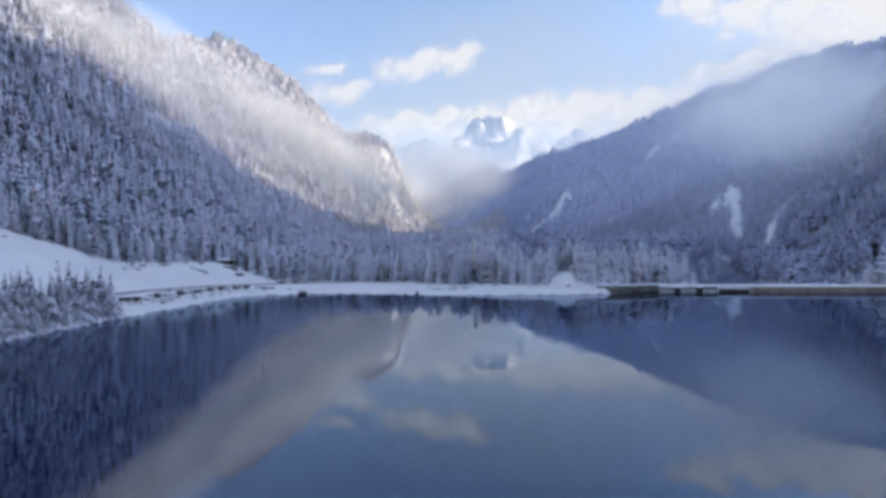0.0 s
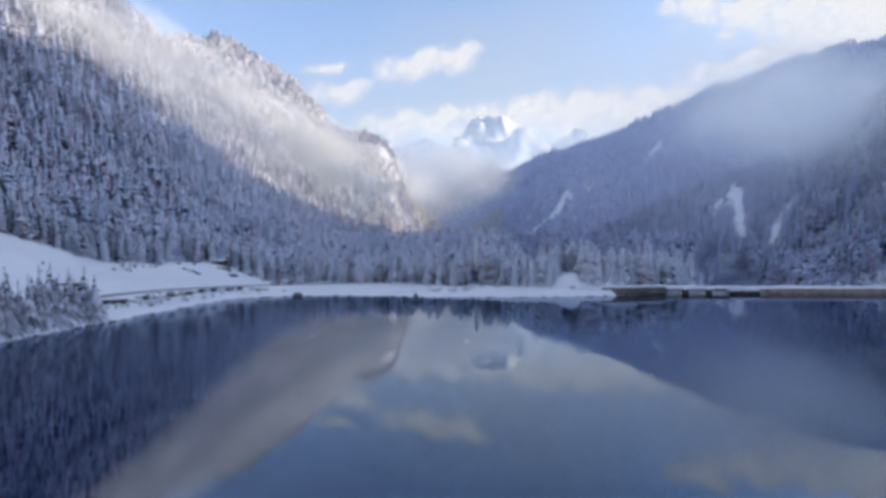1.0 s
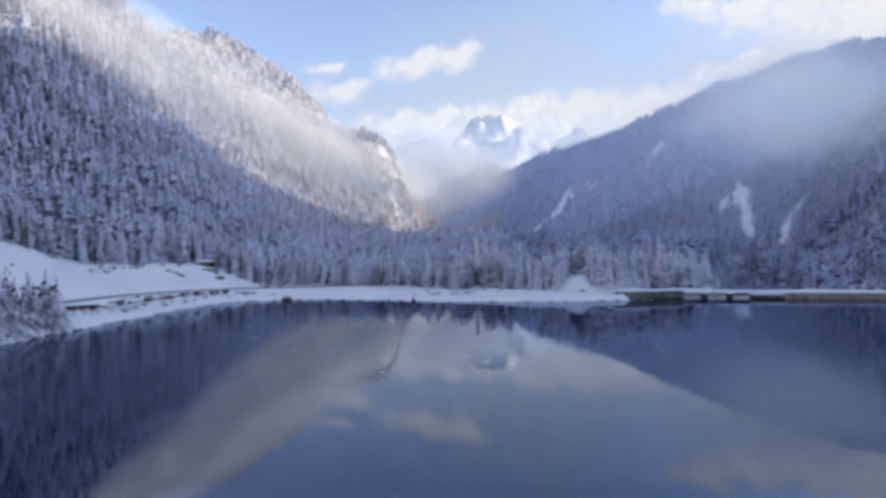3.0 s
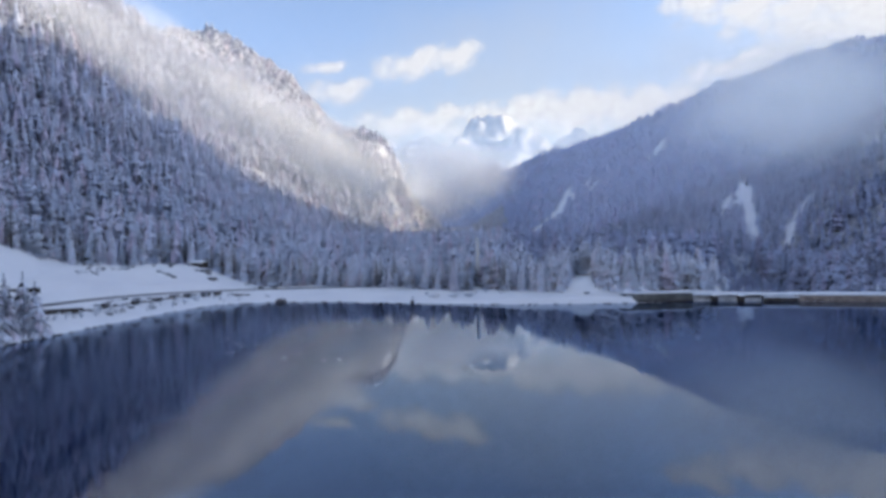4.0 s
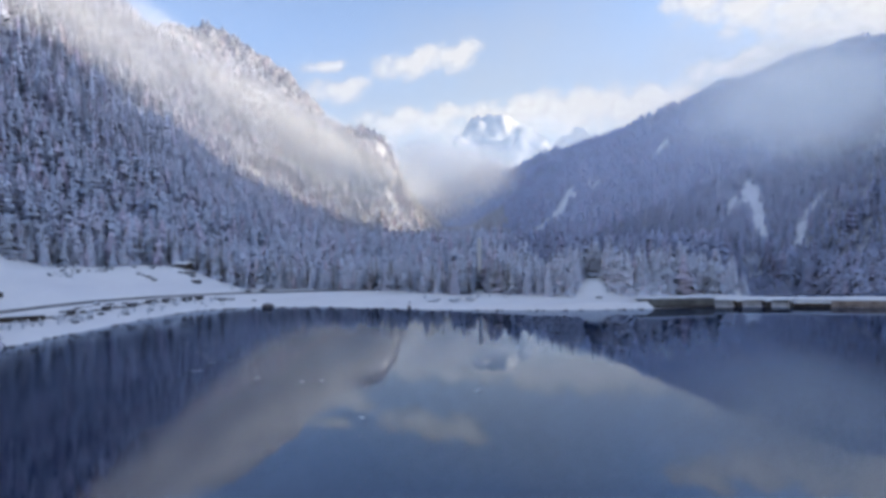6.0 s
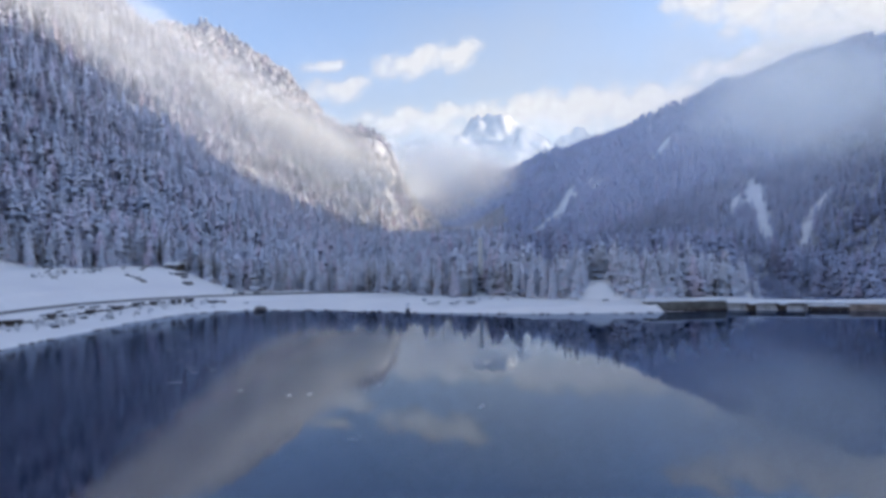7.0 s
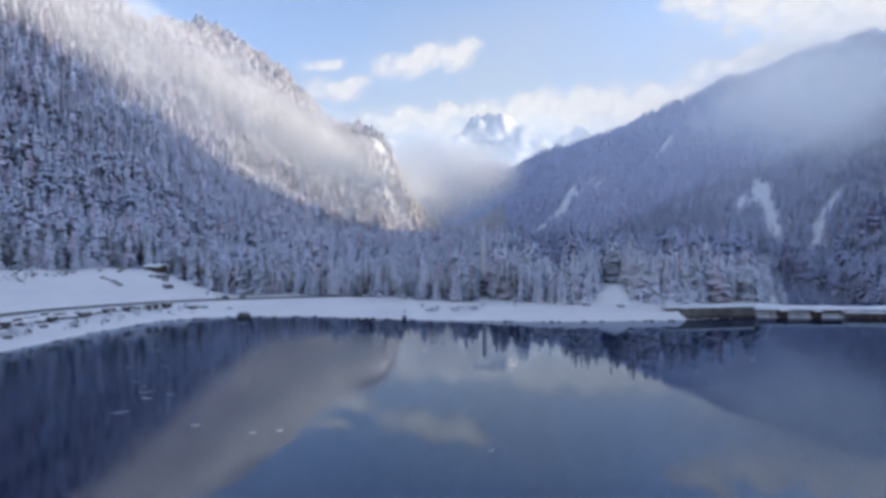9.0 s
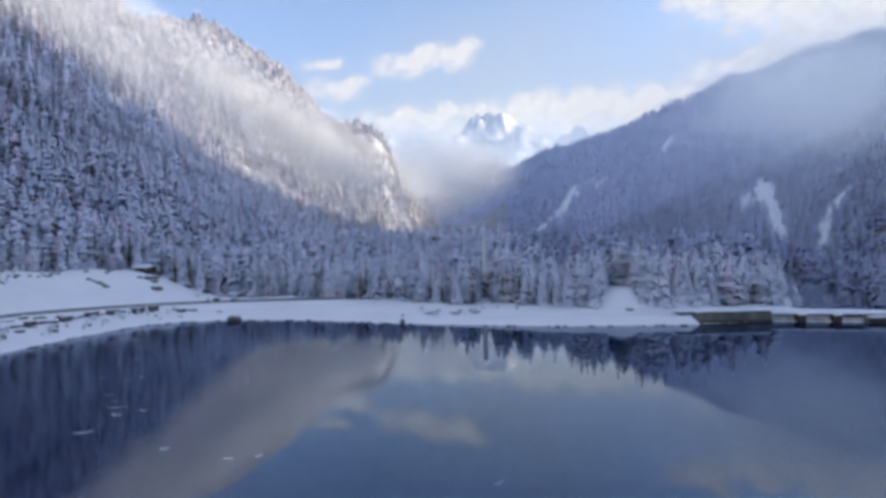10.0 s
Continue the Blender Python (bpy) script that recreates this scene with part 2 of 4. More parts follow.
RIDGE_RIGHT = [(700, -1200, 420), (900, -600, 520), (1000, 0, 600), (1000, 300, 640), (995, 465, 635), (975, 525, 548), (935, 640, 450), (900, 745, 374), (878, 808, 347), (835, 900, 330), (757, 1100, 388), (680, 1250, 374),
               (573, 1500, 362), (426, 1800, 308), (310, 1950, 255), (194, 2100, 283), (60, 2250, 240)]
RIDGE_BACK = [(-900, -300, 300), (-800, -900, 320), (-200, -1300, 320), (300, -1300, 340), (700, -1200, 420)]
PEAKS = [(330, 4300, 860, 0.55), (240, 4330, 810, 0.5), (445, 4320, 850, 0.55), (-99, 4350, 800, 0.5), (-350, 4300, 770, 0.5), (620, 4280, 750, 0.42), (980, 4300, 740, 0.4), (150, 3600, 560, 0.42), (420, 3300, 470, 0.4),
         (-900, 4200, 820, 0.45), (1500, 4200, 800, 0.45), (2400, 3600, 700, 0.4), (-2200, 3700, 800, 0.4), (-3000, 2000, 700, 0.35), (3000, 1500, 700, 0.35), (-2500, -2500, 700, 0.35), (2500, -2800, 700, 0.35), (0, -4000, 700, 0.35)]


def along(line, gap):
    out = []
    for a, b in zip(line, line[1:]):
        n = max(1, int(math.dist(a[:2], b[:2]) / gap))
        out += [tuple(p + (q - p) * k / n for p, q in zip(a, b)) for k in range(n)]
    return out + [line[-1]]


def land(x, y):
    """The height of the ground."""
    x, y = np.asarray(x, float), np.asarray(y, float)
    d = shore_distance(x, y)
    wob = fbm(x, y, 40, 3)
    bank = np.interp(d, [0, 1, 9, 20, 60, 400], [0, 0.5, 2.9, 3.3, 11.5, 60])
    beach = np.interp(d, [0, 1.5, 36, 70, 300], [0, 0.45, 2.1, 2.6, 7])
    front = step(-8, 38, x)
    beach = beach * (1 - front) + np.interp(d, [0, 0.3, 1.9, 36, 70, 300], [0, 0.5, 1.9, 2.2, 2.6, 7]) * front
    left = step(-42, -85, x + 0.55 * np.clip(y - 228, 0, None))
    shelf = bank * left + beach * (1 - left)
    shelf = np.where(x > 60, np.where(d < 4.5, -0.4, np.maximum(shelf, np.clip(d - 4.5, 0, 2.3))), shelf)
    shelf = shelf + np.clip(d - 22, 0, 30) / 30 * wob * 3 + np.clip(d, 0, 4) / 4 * fbm(x, y, 6, 9, 3) * 0.35
    shelf = shelf + (3 + 20 * step(-85, -190, x)) * step(296, 540, y) * step(120, 40, x)
    # left mountain
    foot = np.interp(y, [-600, 282, 650, 860, 2000], [-110, -90, -42, -5, -5])
    crest = -375 + (np.clip(y, 200, 1300) - 795) * 0.37
    s = np.clip(foot - np.maximum(x, crest), 0, None)
    w = step(700, 880, y)
    u = np.clip(s - 28, 0, None)
    g = (0.62 * u + 0.0010 * u * u) * (1 - w) + (150 * step(0, 95, s) + 0.28 * s + 0.0006 * s * s - 10) * w
    g = g - 0.7 * np.clip(crest - x, 0, None)
    g = g * (1 - 0.9 * step(1060, 1500, y)) - 1
    g = np.maximum(g, 384 - np.interp(np.hypot(x + 430, (y - 1060) * 0.9), [0, 60, 130, 194, 250, 700], [2, 0, 22, 95, 167, 640]))
    g = g + np.clip(g, 0, 200) / 200 * (fbm(x, y, 260, 21, 5) * 55 + fbm(x, y, 60, 5, 3) * 16 + w * fbm(x, y, 42, 15, 3) * 24)
    # right mountain and what closes the valley behind
    r = np.full(x.shape, -50.0)
    for a, b, c in along(RIDGE_RIGHT, 35):
        m = (c - 35) / (a - 300) if 300 < b < 920 else (0.92 if b <= 300 else 0.62)
        r = np.maximum(r, c - m * np.hypot(x - a, y - b))
    for a, b, c in along(RIDGE_BACK, 90):
        r = np.maximum(r, c - 0.5 * np.hypot(x - a, y - b))
    r = np.maximum(r, 30 * np.exp(-(((x - 285) / 75) ** 2 + ((y - 350) / 70) ** 2)) - 2)
    r = r + np.clip(r, 0, 250) / 250 * (1 - step(680, 820, x) * (1 - step(1000, 1100, y))) * (fbm(x, y, 300, 31, 5) * 55 + fbm(x, y, 70, 35, 3) * 14)
    # far range
    p = np.full(x.shape, -100.0)
    for a, b, c, m in PEAKS:
        p = np.maximum(p, c - m * np.hypot(x - a, y - b))
    p = p + np.clip(p, 0, 400) / 400 * (fbm(x, y, 500, 41, 6) * 190 - np.abs(fbm(x, y, 220, 47, 4)) * 160 + fbm(x, y, 110, 49, 3) * 75 - np.abs(fbm(x, y, 70, 53, 3)) * 34 + 24)
    floor = np.clip(y - 600, 0, None) * 0.025 + np.clip(np.hypot(x, y) - 2300, 0, None) * 0.10
    h = np.maximum(np.maximum(shelf + floor, g), np.maximum(r, p))
    h = h + (4.9 + 1.6 * value(x, y, 4.5, 91)) * np.exp(-(((x - 49.5) / 9.5) ** 2 + ((y - 243) / 12.5) ** 2) ** 2)
    # the ground falls away below the dam
    drop = step(0, 12, x - 84 - 0.5 * (y - 215)) * step(8, 22, d) * (1 - step(0, 60, x - 170 - 0.6 * (y - 230))) * step(200, 215, y) * (1 - step(420, 520, y))
    h = h - 16 * drop
    h = h - 3.4 * np.exp(-(((x - 97) / 9) ** 2 + ((y - 244) / 10) ** 2)) + 1.6 * np.exp(-(((x - 101) / 3) ** 2 + ((y - 233) / 3) ** 2))
    way = np.full(x.shape, 1e9)
    for (ax, ay), (bx, by) in zip(ROAD, ROAD[1:]):
        way = np.minimum(way, line_distance(x, y, ax, ay, bx, by))
    h = h + (np.interp(x, [-110, -60, 0], [3.5, 2.7, 2.4]) - h) * (1 - step(4.2, 9.5, way))
    return np.where(d < 0, -0.25 - np.minimum(4, -d * 0.3), np.where(d > 6, h, np.maximum(h, 0.02 * np.clip(d, 0, 1))))


# ---- building helpers ----
def part(name, bm, material, parent=None, label="", smooth=False):
    """One mesh object from a bmesh, under its thing."""
    me = bpy.data.meshes.new(name)
    bm.to_mesh(me)
    bm.free()
    me.materials.append(material)
    if smooth:
        me.shade_smooth()
    ob = new(name, me)
    if parent:
        ob.parent = parent
    if label:
        ob["label"] = label
    return ob


def mesh_part(name, verts, faces, material, parent=None, label="", smooth=False):
    me = bpy.data.meshes.new(name)
    me.from_pydata([tuple(v) for v in verts], [], [tuple(f) for f in faces])
    me.materials.append(material)
    if smooth:
        me.shade_smooth()
    ob = new(name, me)
    if parent:
        ob.parent = parent
    if label:
        ob["label"] = label
    return ob


def thing(name, at, label, category, group="", turn=0.0):
    ob = new(name)
    ob.empty_display_size = 0.5
    ob.matrix_world = pose(*at, 0, 0, turn)
    return tagged(ob, label, category, group)


def bar(bm, a, b, wide, high, bevel=0.0):
    """A squared bar from a to b in bm."""
    a, b = Vector(a), Vector(b)
    m = Matrix.Translation((a + b) / 2) @ (b - a).to_track_quat("X", "Z").to_matrix().to_4x4() @ Matrix.Diagonal(((b - a).length, wide, high, 1))
    got = bmesh.ops.create_cube(bm, size=1, matrix=m)["verts"]
    if bevel:
        edges = {e for v in got for e in v.link_edges}
        bmesh.ops.bevel(bm, geom=list(edges), offset=bevel, segments=1, affect="EDGES")
    return bm


def big_mesh(name, verts, faces, material, smooth=False):
    """A large mesh from arrays of triangles or quads."""
    me = bpy.data.meshes.new(name)
    n, k = faces.shape
    me.vertices.add(len(verts))
    me.vertices.foreach_set("co", np.ascontiguousarray(verts, np.float32).ravel())
    me.loops.add(n * k)
    me.loops.foreach_set("vertex_index", np.ascontiguousarray(faces, np.int32).ravel())
    me.polygons.add(n)
    me.polygons.foreach_set("loop_start", np.arange(0, n * k, k, dtype=np.int32))
    me.polygons.foreach_set("use_smooth", np.full(n, smooth))
    me.update(calc_edges=True)
    me.validate()
    me.materials.append(material)
    return new(name, me)


# bare snow: chutes and clearings as (x, y) to (x, y) with a half width
CLEARINGS = [(387, 785, 345, 695, 7.5), (345, 695, 296, 592, 6.5), (296, 592, 273, 545, 4), (375, 765, 357, 752, 9), (357, 752, 342, 742, 8), (342, 742, 326, 705, 7), (345, 720, 338, 700, 5), (335, 560, 318, 548, 5), (318, 548, 296, 529, 4.5), (312, 540, 318, 525, 3.5), (296, 529, 279, 502, 3.5), (14.9, 282, 12.6, 246, 2.4),
             (293, 1189, 233, 1146, 13), (233, 1146, 161, 1063, 13), (260, 1220, 203, 1076, 10), (300, 1150, 275, 1120, 9), (420, 1130, 391, 1107, 10), (391, 1107, 372, 1090, 6), (-252, 528, -247, 534, 9), (-211, 524, -207, 528, 8), (-212, 684, -203, 692, 8),
             (-84, 850, -72, 862, 4.5), (-66, 850, -60, 866, 3.5), (-95, 870, -80, 880, 5), (-78, 690, -72, 700, 6), (86, 232, 60, 226, 3), (46, 226, 51, 244, 3.4), (-82, 735, -74, 724, 4.5), (-68, 730, -60, 722, 4), (-69, 810, -62, 822, 6), (-46, 786, -38, 792, 4), (98, 236, 106, 240, 4)]


def edge_of_wood(x):
    """How far ahead the wood begins behind the beach."""
    return np.interp(x, [-175, -150, -140, -107, -80, -40, 10, 50, 60, 73, 95, 138, 300], [205, 240, 258, 287, 284, 268, 251, 232, 229, 228, 226, 216, 185])


def below_dam(x, y):
    """The low ground beyond the dam, between the grove and the hill beside it."""
    return (x > 79 + 0.5 * (y - 215)) & (x < 150 + 0.35 * (y - 230)) & (y > 205)


def wooded(x, y, far=True):
    d = shore_distance(x, y)
    ok = d > 8
    near = y < 340
    ok &= ~(near & (y < edge_of_wood(x) + 5 * value(x, y, 9, 77)) & (x > -172))
    ok &= ~((x <= -172) & (d < 62 + 12 * value(x, y, 20, 71)))
    ok &= ~((y < 252) & below_dam(x, y))
    for a, b, c, e, w in CLEARINGS:
        ok &= line_distance(x, y, a, b, c, e) > w * (1 + 0.8 * value(x, y, 7, 13))
    return ok


# ---- the ground: one sheet from the lake bed to the far range ----
def build_ground():
    ang = np.radians(np.r_[np.arange(-46, 46, 0.23), np.arange(46, 314, 3.0)])
    rad = np.r_[0, np.geomspace(20, 95, 14)[:-1], np.geomspace(95, 195, 80)[:-1], np.linspace(195, 252, 96)[:-1], np.geomspace(252, 300, 24)[:-1], np.geomspace(300, 4000, 245)[:-1], np.linspace(4000, 4600, 40)[:-1], np.linspace(4600, 4850, 6)]
    x, y = np.outer(rad, np.sin(ang)), np.outer(rad, np.cos(ang))
    v = np.stack([x, y, land(x, y)], -1).reshape(-1, 3)
    n, m = len(rad), len(ang)
    i, j = np.meshgrid(np.arange(n - 1), np.arange(m), indexing="ij")
    k = (j + 1) % m
    f = np.stack([i * m + j, (i + 1) * m + j, (i + 1) * m + k, i * m + k], -1).reshape(-1, 4)[:, ::-1]
    ob = big_mesh("ground", v, f, M_GROUND, True)
    mask = wooded(v[:, 0], v[:, 1]) & (v[:, 1] < 2500) & (v[:, 1] > 100) & (v[:, 2] < 480)
    ob.data.attributes.new("wood", "FLOAT", "POINT").data.foreach_set("value", mask.astype(np.float32))
    return tagged(ob, "snow-covered valley floor and mountain slopes round the lake", "ground", kind="structure")


build_ground()
lake = mesh_part("water", [(-118, -640, 0), (350, -640, 0), (350, 245, 0), (-118, 245, 0)], [(0, 1, 2, 3)], M_WATER)
tagged(lake, "calm dark blue lake mirroring the mountains", "water", kind="structure")


# ---- trees ----
def conifer(rng, tiers, sides, slim=0.2, trunk=True):
    """Vertices and triangles of a conifer 1 m high: drooping ragged tiers round a stem."""
    v, f = [], []
    if trunk:
        b = len(v)
        v += [(0.016 * math.cos(a), 0.016 * math.sin(a), 0) for a in (0, 2.1, 4.2)] + [(0, 0, 0.5)]
        f += [(b, b + 1, b + 3), (b + 1, b + 2, b + 3), (b + 2, b, b + 3)]
    for k in range(tiers):
        t = k / tiers
        low = 0.06 + 0.90 * t**0.92
        top = min(1.0, low + 1.75 * 0.92 / tiers + 0.03)
        wide = slim * (1 - t) ** 0.85 * rng.uniform(0.85, 1.12) + 0.012
        b = len(v)
        ox, oy = rng.uniform(-0.03, 0.03) * (1 - t), rng.uniform(-0.03, 0.03) * (1 - t)
        turn = rng.uniform(0, 6.3)
        for s in range(sides):
            a = turn + 6.2832 * s / sides
            w = wide * (rng.uniform(0.9, 1.25) if s % 2 else rng.uniform(0.45, 0.7))
            v.append((ox + w * math.cos(a), oy + w * math.sin(a), low - 0.25 * w + rng.uniform(-0.012, 0.012)))
        v.append((ox * 0.3, oy * 0.3, 1.0 if k == tiers - 1 else top))
        f += [(b + s, b + (s + 1) % sides, b + sides) for s in range(sides)]
        if b:
            f.append((b - 1, b, b + sides))
    return np.array(v), np.array(f)


def whorled(rng, whorls, arms, slim=0.2):
    """Vertices and triangles of a conifer 1 m high: a slim core with whorls of drooping, ragged branches."""
    v = [(slim * 0.42 * math.cos(a), slim * 0.42 * math.sin(a), 0.05) for a in (0, 1.57, 3.14, 4.71)] + [(0, 0, 0.99)]
    f = [(k, (k + 1) % 4, 4) for k in range(4)]
    last = 4
    for k in range(whorls):
        t = k / whorls
        z = 0.10 + 0.86 * t
        b = len(v)
        v.append((0, 0, min(1.0, z + 0.05)))
        reach = slim * (1 - t) ** 0.8 * rng.uniform(0.8, 1.2) + 0.02
        turn = rng.uniform(0, 6.3)
        for a in range(arms):
            w = turn + 6.2832 * a / arms + rng.uniform(-0.3, 0.3)
            r = reach * rng.uniform(0.7, 1.3)
            c, s = math.cos(w), math.sin(w)
            half, fall = r * rng.uniform(0.35, 0.6), r * rng.uniform(0.2, 0.7) + rng.uniform(-0.045, 0.045)
            n = len(v)
            v += [(c * r * 0.6 - s * half, s * r * 0.6 + c * half, z - fall * 0.7), (c * r * 0.6 + s * half, s * r * 0.6 - c * half, z - fall * 0.7), (c * r, s * r, z - fall)]
            f += [(b, n + 1, n), (n, n + 1, n + 2)]
        f.append((last, b, b + 1))
        last = b
    return np.array(v), np.array(f)


def forest(name, spots, heights, kinds, material, label, slim=(0.95, 1.5)):
    """Many trees joined into one mesh: spots is (n, 3)."""
    rng = np.random.default_rng(len(spots))
    vs, fs, base = [], [], 0
    pick = rng.integers(0, len(kinds), len(spots))
    for k, (v, f) in enumerate(kinds):
        at = spots[pick == k]
        if not len(at):
            continue
        h = heights[pick == k]
        a, w = rng.uniform(0, 6.3, len(at)), rng.uniform(*slim, len(at))
        c, s = np.cos(a), np.sin(a)
        x = (v[:, 0] * c[:, None] - v[:, 1] * s[:, None]) * (h * w)[:, None] + at[:, :1]
        y = (v[:, 0] * s[:, None] + v[:, 1] * c[:, None]) * (h * w)[:, None] + at[:, 1:2]
        z = v[:, 2] * h[:, None] + at[:, 2:] - 0.3
        vs.append(np.stack([x, y, z], -1).reshape(-1, 3))
        fs.append((f[None] + (base + np.arange(len(at)) * len(v))[:, None, None]).reshape(-1, 3))
        base += len(at) * len(v)
    return tagged(big_mesh(name, np.concatenate(vs), np.concatenate(fs), material, True), label, "forest", kind="stuff")


def scatter(n, box, seed, gap=0.0):
    rng = np.random.default_rng(seed)
    x, y = rng.uniform(box[0], box[1], n), rng.uniform(box[2], box[3], n)
    if gap:
        cell = {}
        for k, key in enumerate(zip((x / gap).astype(int), (y / gap).astype(int))):
            cell.setdefault(key, k)
        keep = np.array(sorted(cell.values()))
        x, y = x[keep], y[keep]
    ok = wooded(x, y)
    x, y = x[ok], y[ok]
    return np.stack([x, y, land(x, y)], -1), rng


rnd = random.Random(5)
LOW = [conifer(rnd, 3, 6, 0.245, False) for _ in range(8)]
MID = [whorled(rnd, 5, 5, rnd.uniform(0.18, 0.25)) for _ in range(12)]
FINE = [whorled(rnd, 11, 7, rnd.uniform(0.17, 0.23)) for _ in range(10)]
EDGE = [whorled(rnd, 9, 6, rnd.uniform(0.18, 0.25)) for _ in range(12)]


def seen(p, near, far):
    d = np.hypot(p[:, 0], p[:, 1])
    return (d >= near) & (d < far) & (np.abs(p[:, 0]) < 0.85 * p[:, 1] + 60)


def plant(name, n, box, seed, gap, near, far, kinds, tall, label, material=M_TREE, side=0):
    p, rng = scatter(n, box, seed, gap)
    p = p[seen(p, near, far)]
    if side:
        p = p[(p[:, 0] - 0.1 * p[:, 1] + 25 * value(p[:, 0], p[:, 1], 40, 3)) * side > 0]
    size = np.where(below_dam(p[:, 0], p[:, 1]) & (p[:, 1] < 520), 0.36, 1.0)
    size = size * (1 - 0.30 * np.exp(-((p[:, 0] + 25) / 62) ** 2) * (1 - step(330, 480, p[:, 1])))
    h = tall * size * rng.uniform(0.5, 1.2, len(p)) * (1 + 0.7 * value(p[:, 0], p[:, 1], 19, 51)) * (1 - 0.25 * np.clip(p[:, 2] / 350, 0, 1))
    return forest(name, p, h, kinds, material, label)


plant("forest", 60000, (-330, 330, 130, 520), 11, 4.7, 300, 520, EDGE, 17, "frosted spruce wood climbing from the lakeside", side=-1)
plant("forest", 60000, (-330, 330, 130, 520), 11, 4.8, 300, 520, EDGE, 17, "dim frosted spruce wood on the low ground behind the dam", M_TREE_SHADED, 1)
plant("forest", 60000, (-560, 160, 330, 900), 12, 6.0, 520, 900, MID, 18, "rime-white conifers on the sunlit mountainside", side=-1)
plant("forest", 90000, (-700, 300, 500, 1500), 13, 5.7, 900, 1450, LOW, 18, "distant grey conifers thinly rimed below the ridge", M_HIGH, -1)
plant("forest", 70000, (30, 760, 330, 900), 16, 6.0, 520, 900, MID, 14, "frosted conifers coloured darker and bluer for the shaded slope", M_TREE_SHADED, 1)
plant("forest", 70000, (60, 1100, 500, 1500), 17, 7.6, 900, 1450, LOW, 16, "frosted conifers coloured darker and bluer high on the shaded slope", M_TREE_SHADED, 1)
plant("forest", 50000, (-700, 1200, 1000, 2400), 14, 10, 1450, 2400, LOW, 19, "far hazy conifers under the ridge", M_TREE_SHADED)
plant("forest", 40000, (-330, 330, 100, 300), 15, 3.8, 100, 300, FINE, 13.5, "tall frosted spruces along the edge of the wood", M_NEAR)


# ---- single trees ----
def spruce(rng, whorls=15, arms=8, slim=0.19, droop=1.0):
    """The crown of a spruce 1 m high: whorls of drooping, flat branches."""
    v, f = [], []
    for k in range(whorls):
        t = k / whorls
        z = 0.07 + 0.88 * t
        reach = slim * (1 - t) ** 0.8 * rng.uniform(0.85, 1.1) + 0.01
        turn = rng.uniform(0, 6.3)
        for a in range(arms if t < 0.75 else arms - 3):
            w = turn + 6.2832 * a / arms + rng.uniform(-0.25, 0.25)
            r = reach * rng.uniform(0.65, 1.2)
            c, s = math.cos(w), math.sin(w)
            half = r * rng.uniform(0.26, 0.40)
            rise = rng.uniform(0.05, 0.30) * r
            fall = rng.uniform(0.25, 0.60) * r * droop
            b = len(v)
            v += [(0, 0, z + 0.012), (c * r * 0.55 - s * half, s * r * 0.55 + c * half, z - fall * 0.55), (c * r * 0.55 + s * half, s * r * 0.55 - c * half, z - fall * 0.55),
                  (c * r, s * r, z - fall), (c * r * 0.55, s * r * 0.55, z + rise - fall * 0.4)]
            f += [(b, b + 2, b + 4), (b, b + 4, b + 1), (b + 4, b + 2, b + 3), (b + 4, b + 3, b + 1)]
    b = len(v)
    v += [(0.012, 0, 0.9), (-0.006, 0.01, 0.9), (-0.006, -0.01, 0.9), (0, 0, 1.0)]
    f += [(b, b + 1, b + 3), (b + 1, b + 2, b + 3), (b + 2, b, b + 3)]
    return v, f


def spruce_thing(rng, material, whorls, slim, label, category="tree", droop=1.0):
    """A spruce 1 m high as a thing, with its trunk and crown."""
    ob = thing("spruce_tree", (0, 0, 0), label, category)
    bm = bmesh.new()
    bmesh.ops.create_cone(bm, cap_ends=True, segments=7, radius1=0.016, radius2=0.003, depth=0.95, matrix=Matrix.Translation((0, 0, 0.475)))
    part("trunk", bm, M_BARK, ob)
    mesh_part("crown", *spruce(rng, whorls, 8, slim, droop), material, ob)
    return ob


def bare_tree(rng, label):
    """A leafless larch 1 m high: a stem with many fine upward twigs, white with rime."""
    ob = thing("larch_tree", (0, 0, 0), label, "tree")
    bm = bmesh.new()
    bmesh.ops.create_cone(bm, cap_ends=True, segments=6, radius1=0.014, radius2=0.002, depth=1.0, matrix=Matrix.Translation((0, 0, 0.5)))
    part("trunk", bm, M_BARK, ob)
    v, f = [], []
    for k in range(90):
        t = rng.uniform(0.15, 0.97)
        w, r = rng.uniform(0, 6.3), (0.17 * (1 - t) + 0.02) * rng.uniform(0.5, 1.2)
        c, s = math.cos(w), math.sin(w)
        end = (c * r, s * r, t + r * rng.uniform(0.0, 0.6))
        b = len(v)
        h = 0.004 + r * 0.09
        v += [(0, 0, t), (end[0] * 0.6 - s * h, end[1] * 0.6 + c * h, (t + end[2]) / 2), (end[0] * 0.6 + s * h, end[1] * 0.6 - c * h, (t + end[2]) / 2), end, (end[0] * 0.6, end[1] * 0.6, (t + end[2]) / 2 + h)]
        f += [(b, b + 2, b + 4), (b, b + 4, b + 1), (b + 4, b + 2, b + 3), (b + 4, b + 3, b + 1)]
    mesh_part("crown", v, f, M_LARCH, ob)
    return ob


def set_tree(kind, x, y, tall, wide, turn, label="", group="", lean=0.0):
    ob = copy_thing(kind, pose(x, y, float(land(np.array([x]), np.array([y]))[0]) - 0.15, lean, 0, turn))
    ob.scale = (tall * wide, tall * wide, tall)
    return tagged(ob, label, "", group)


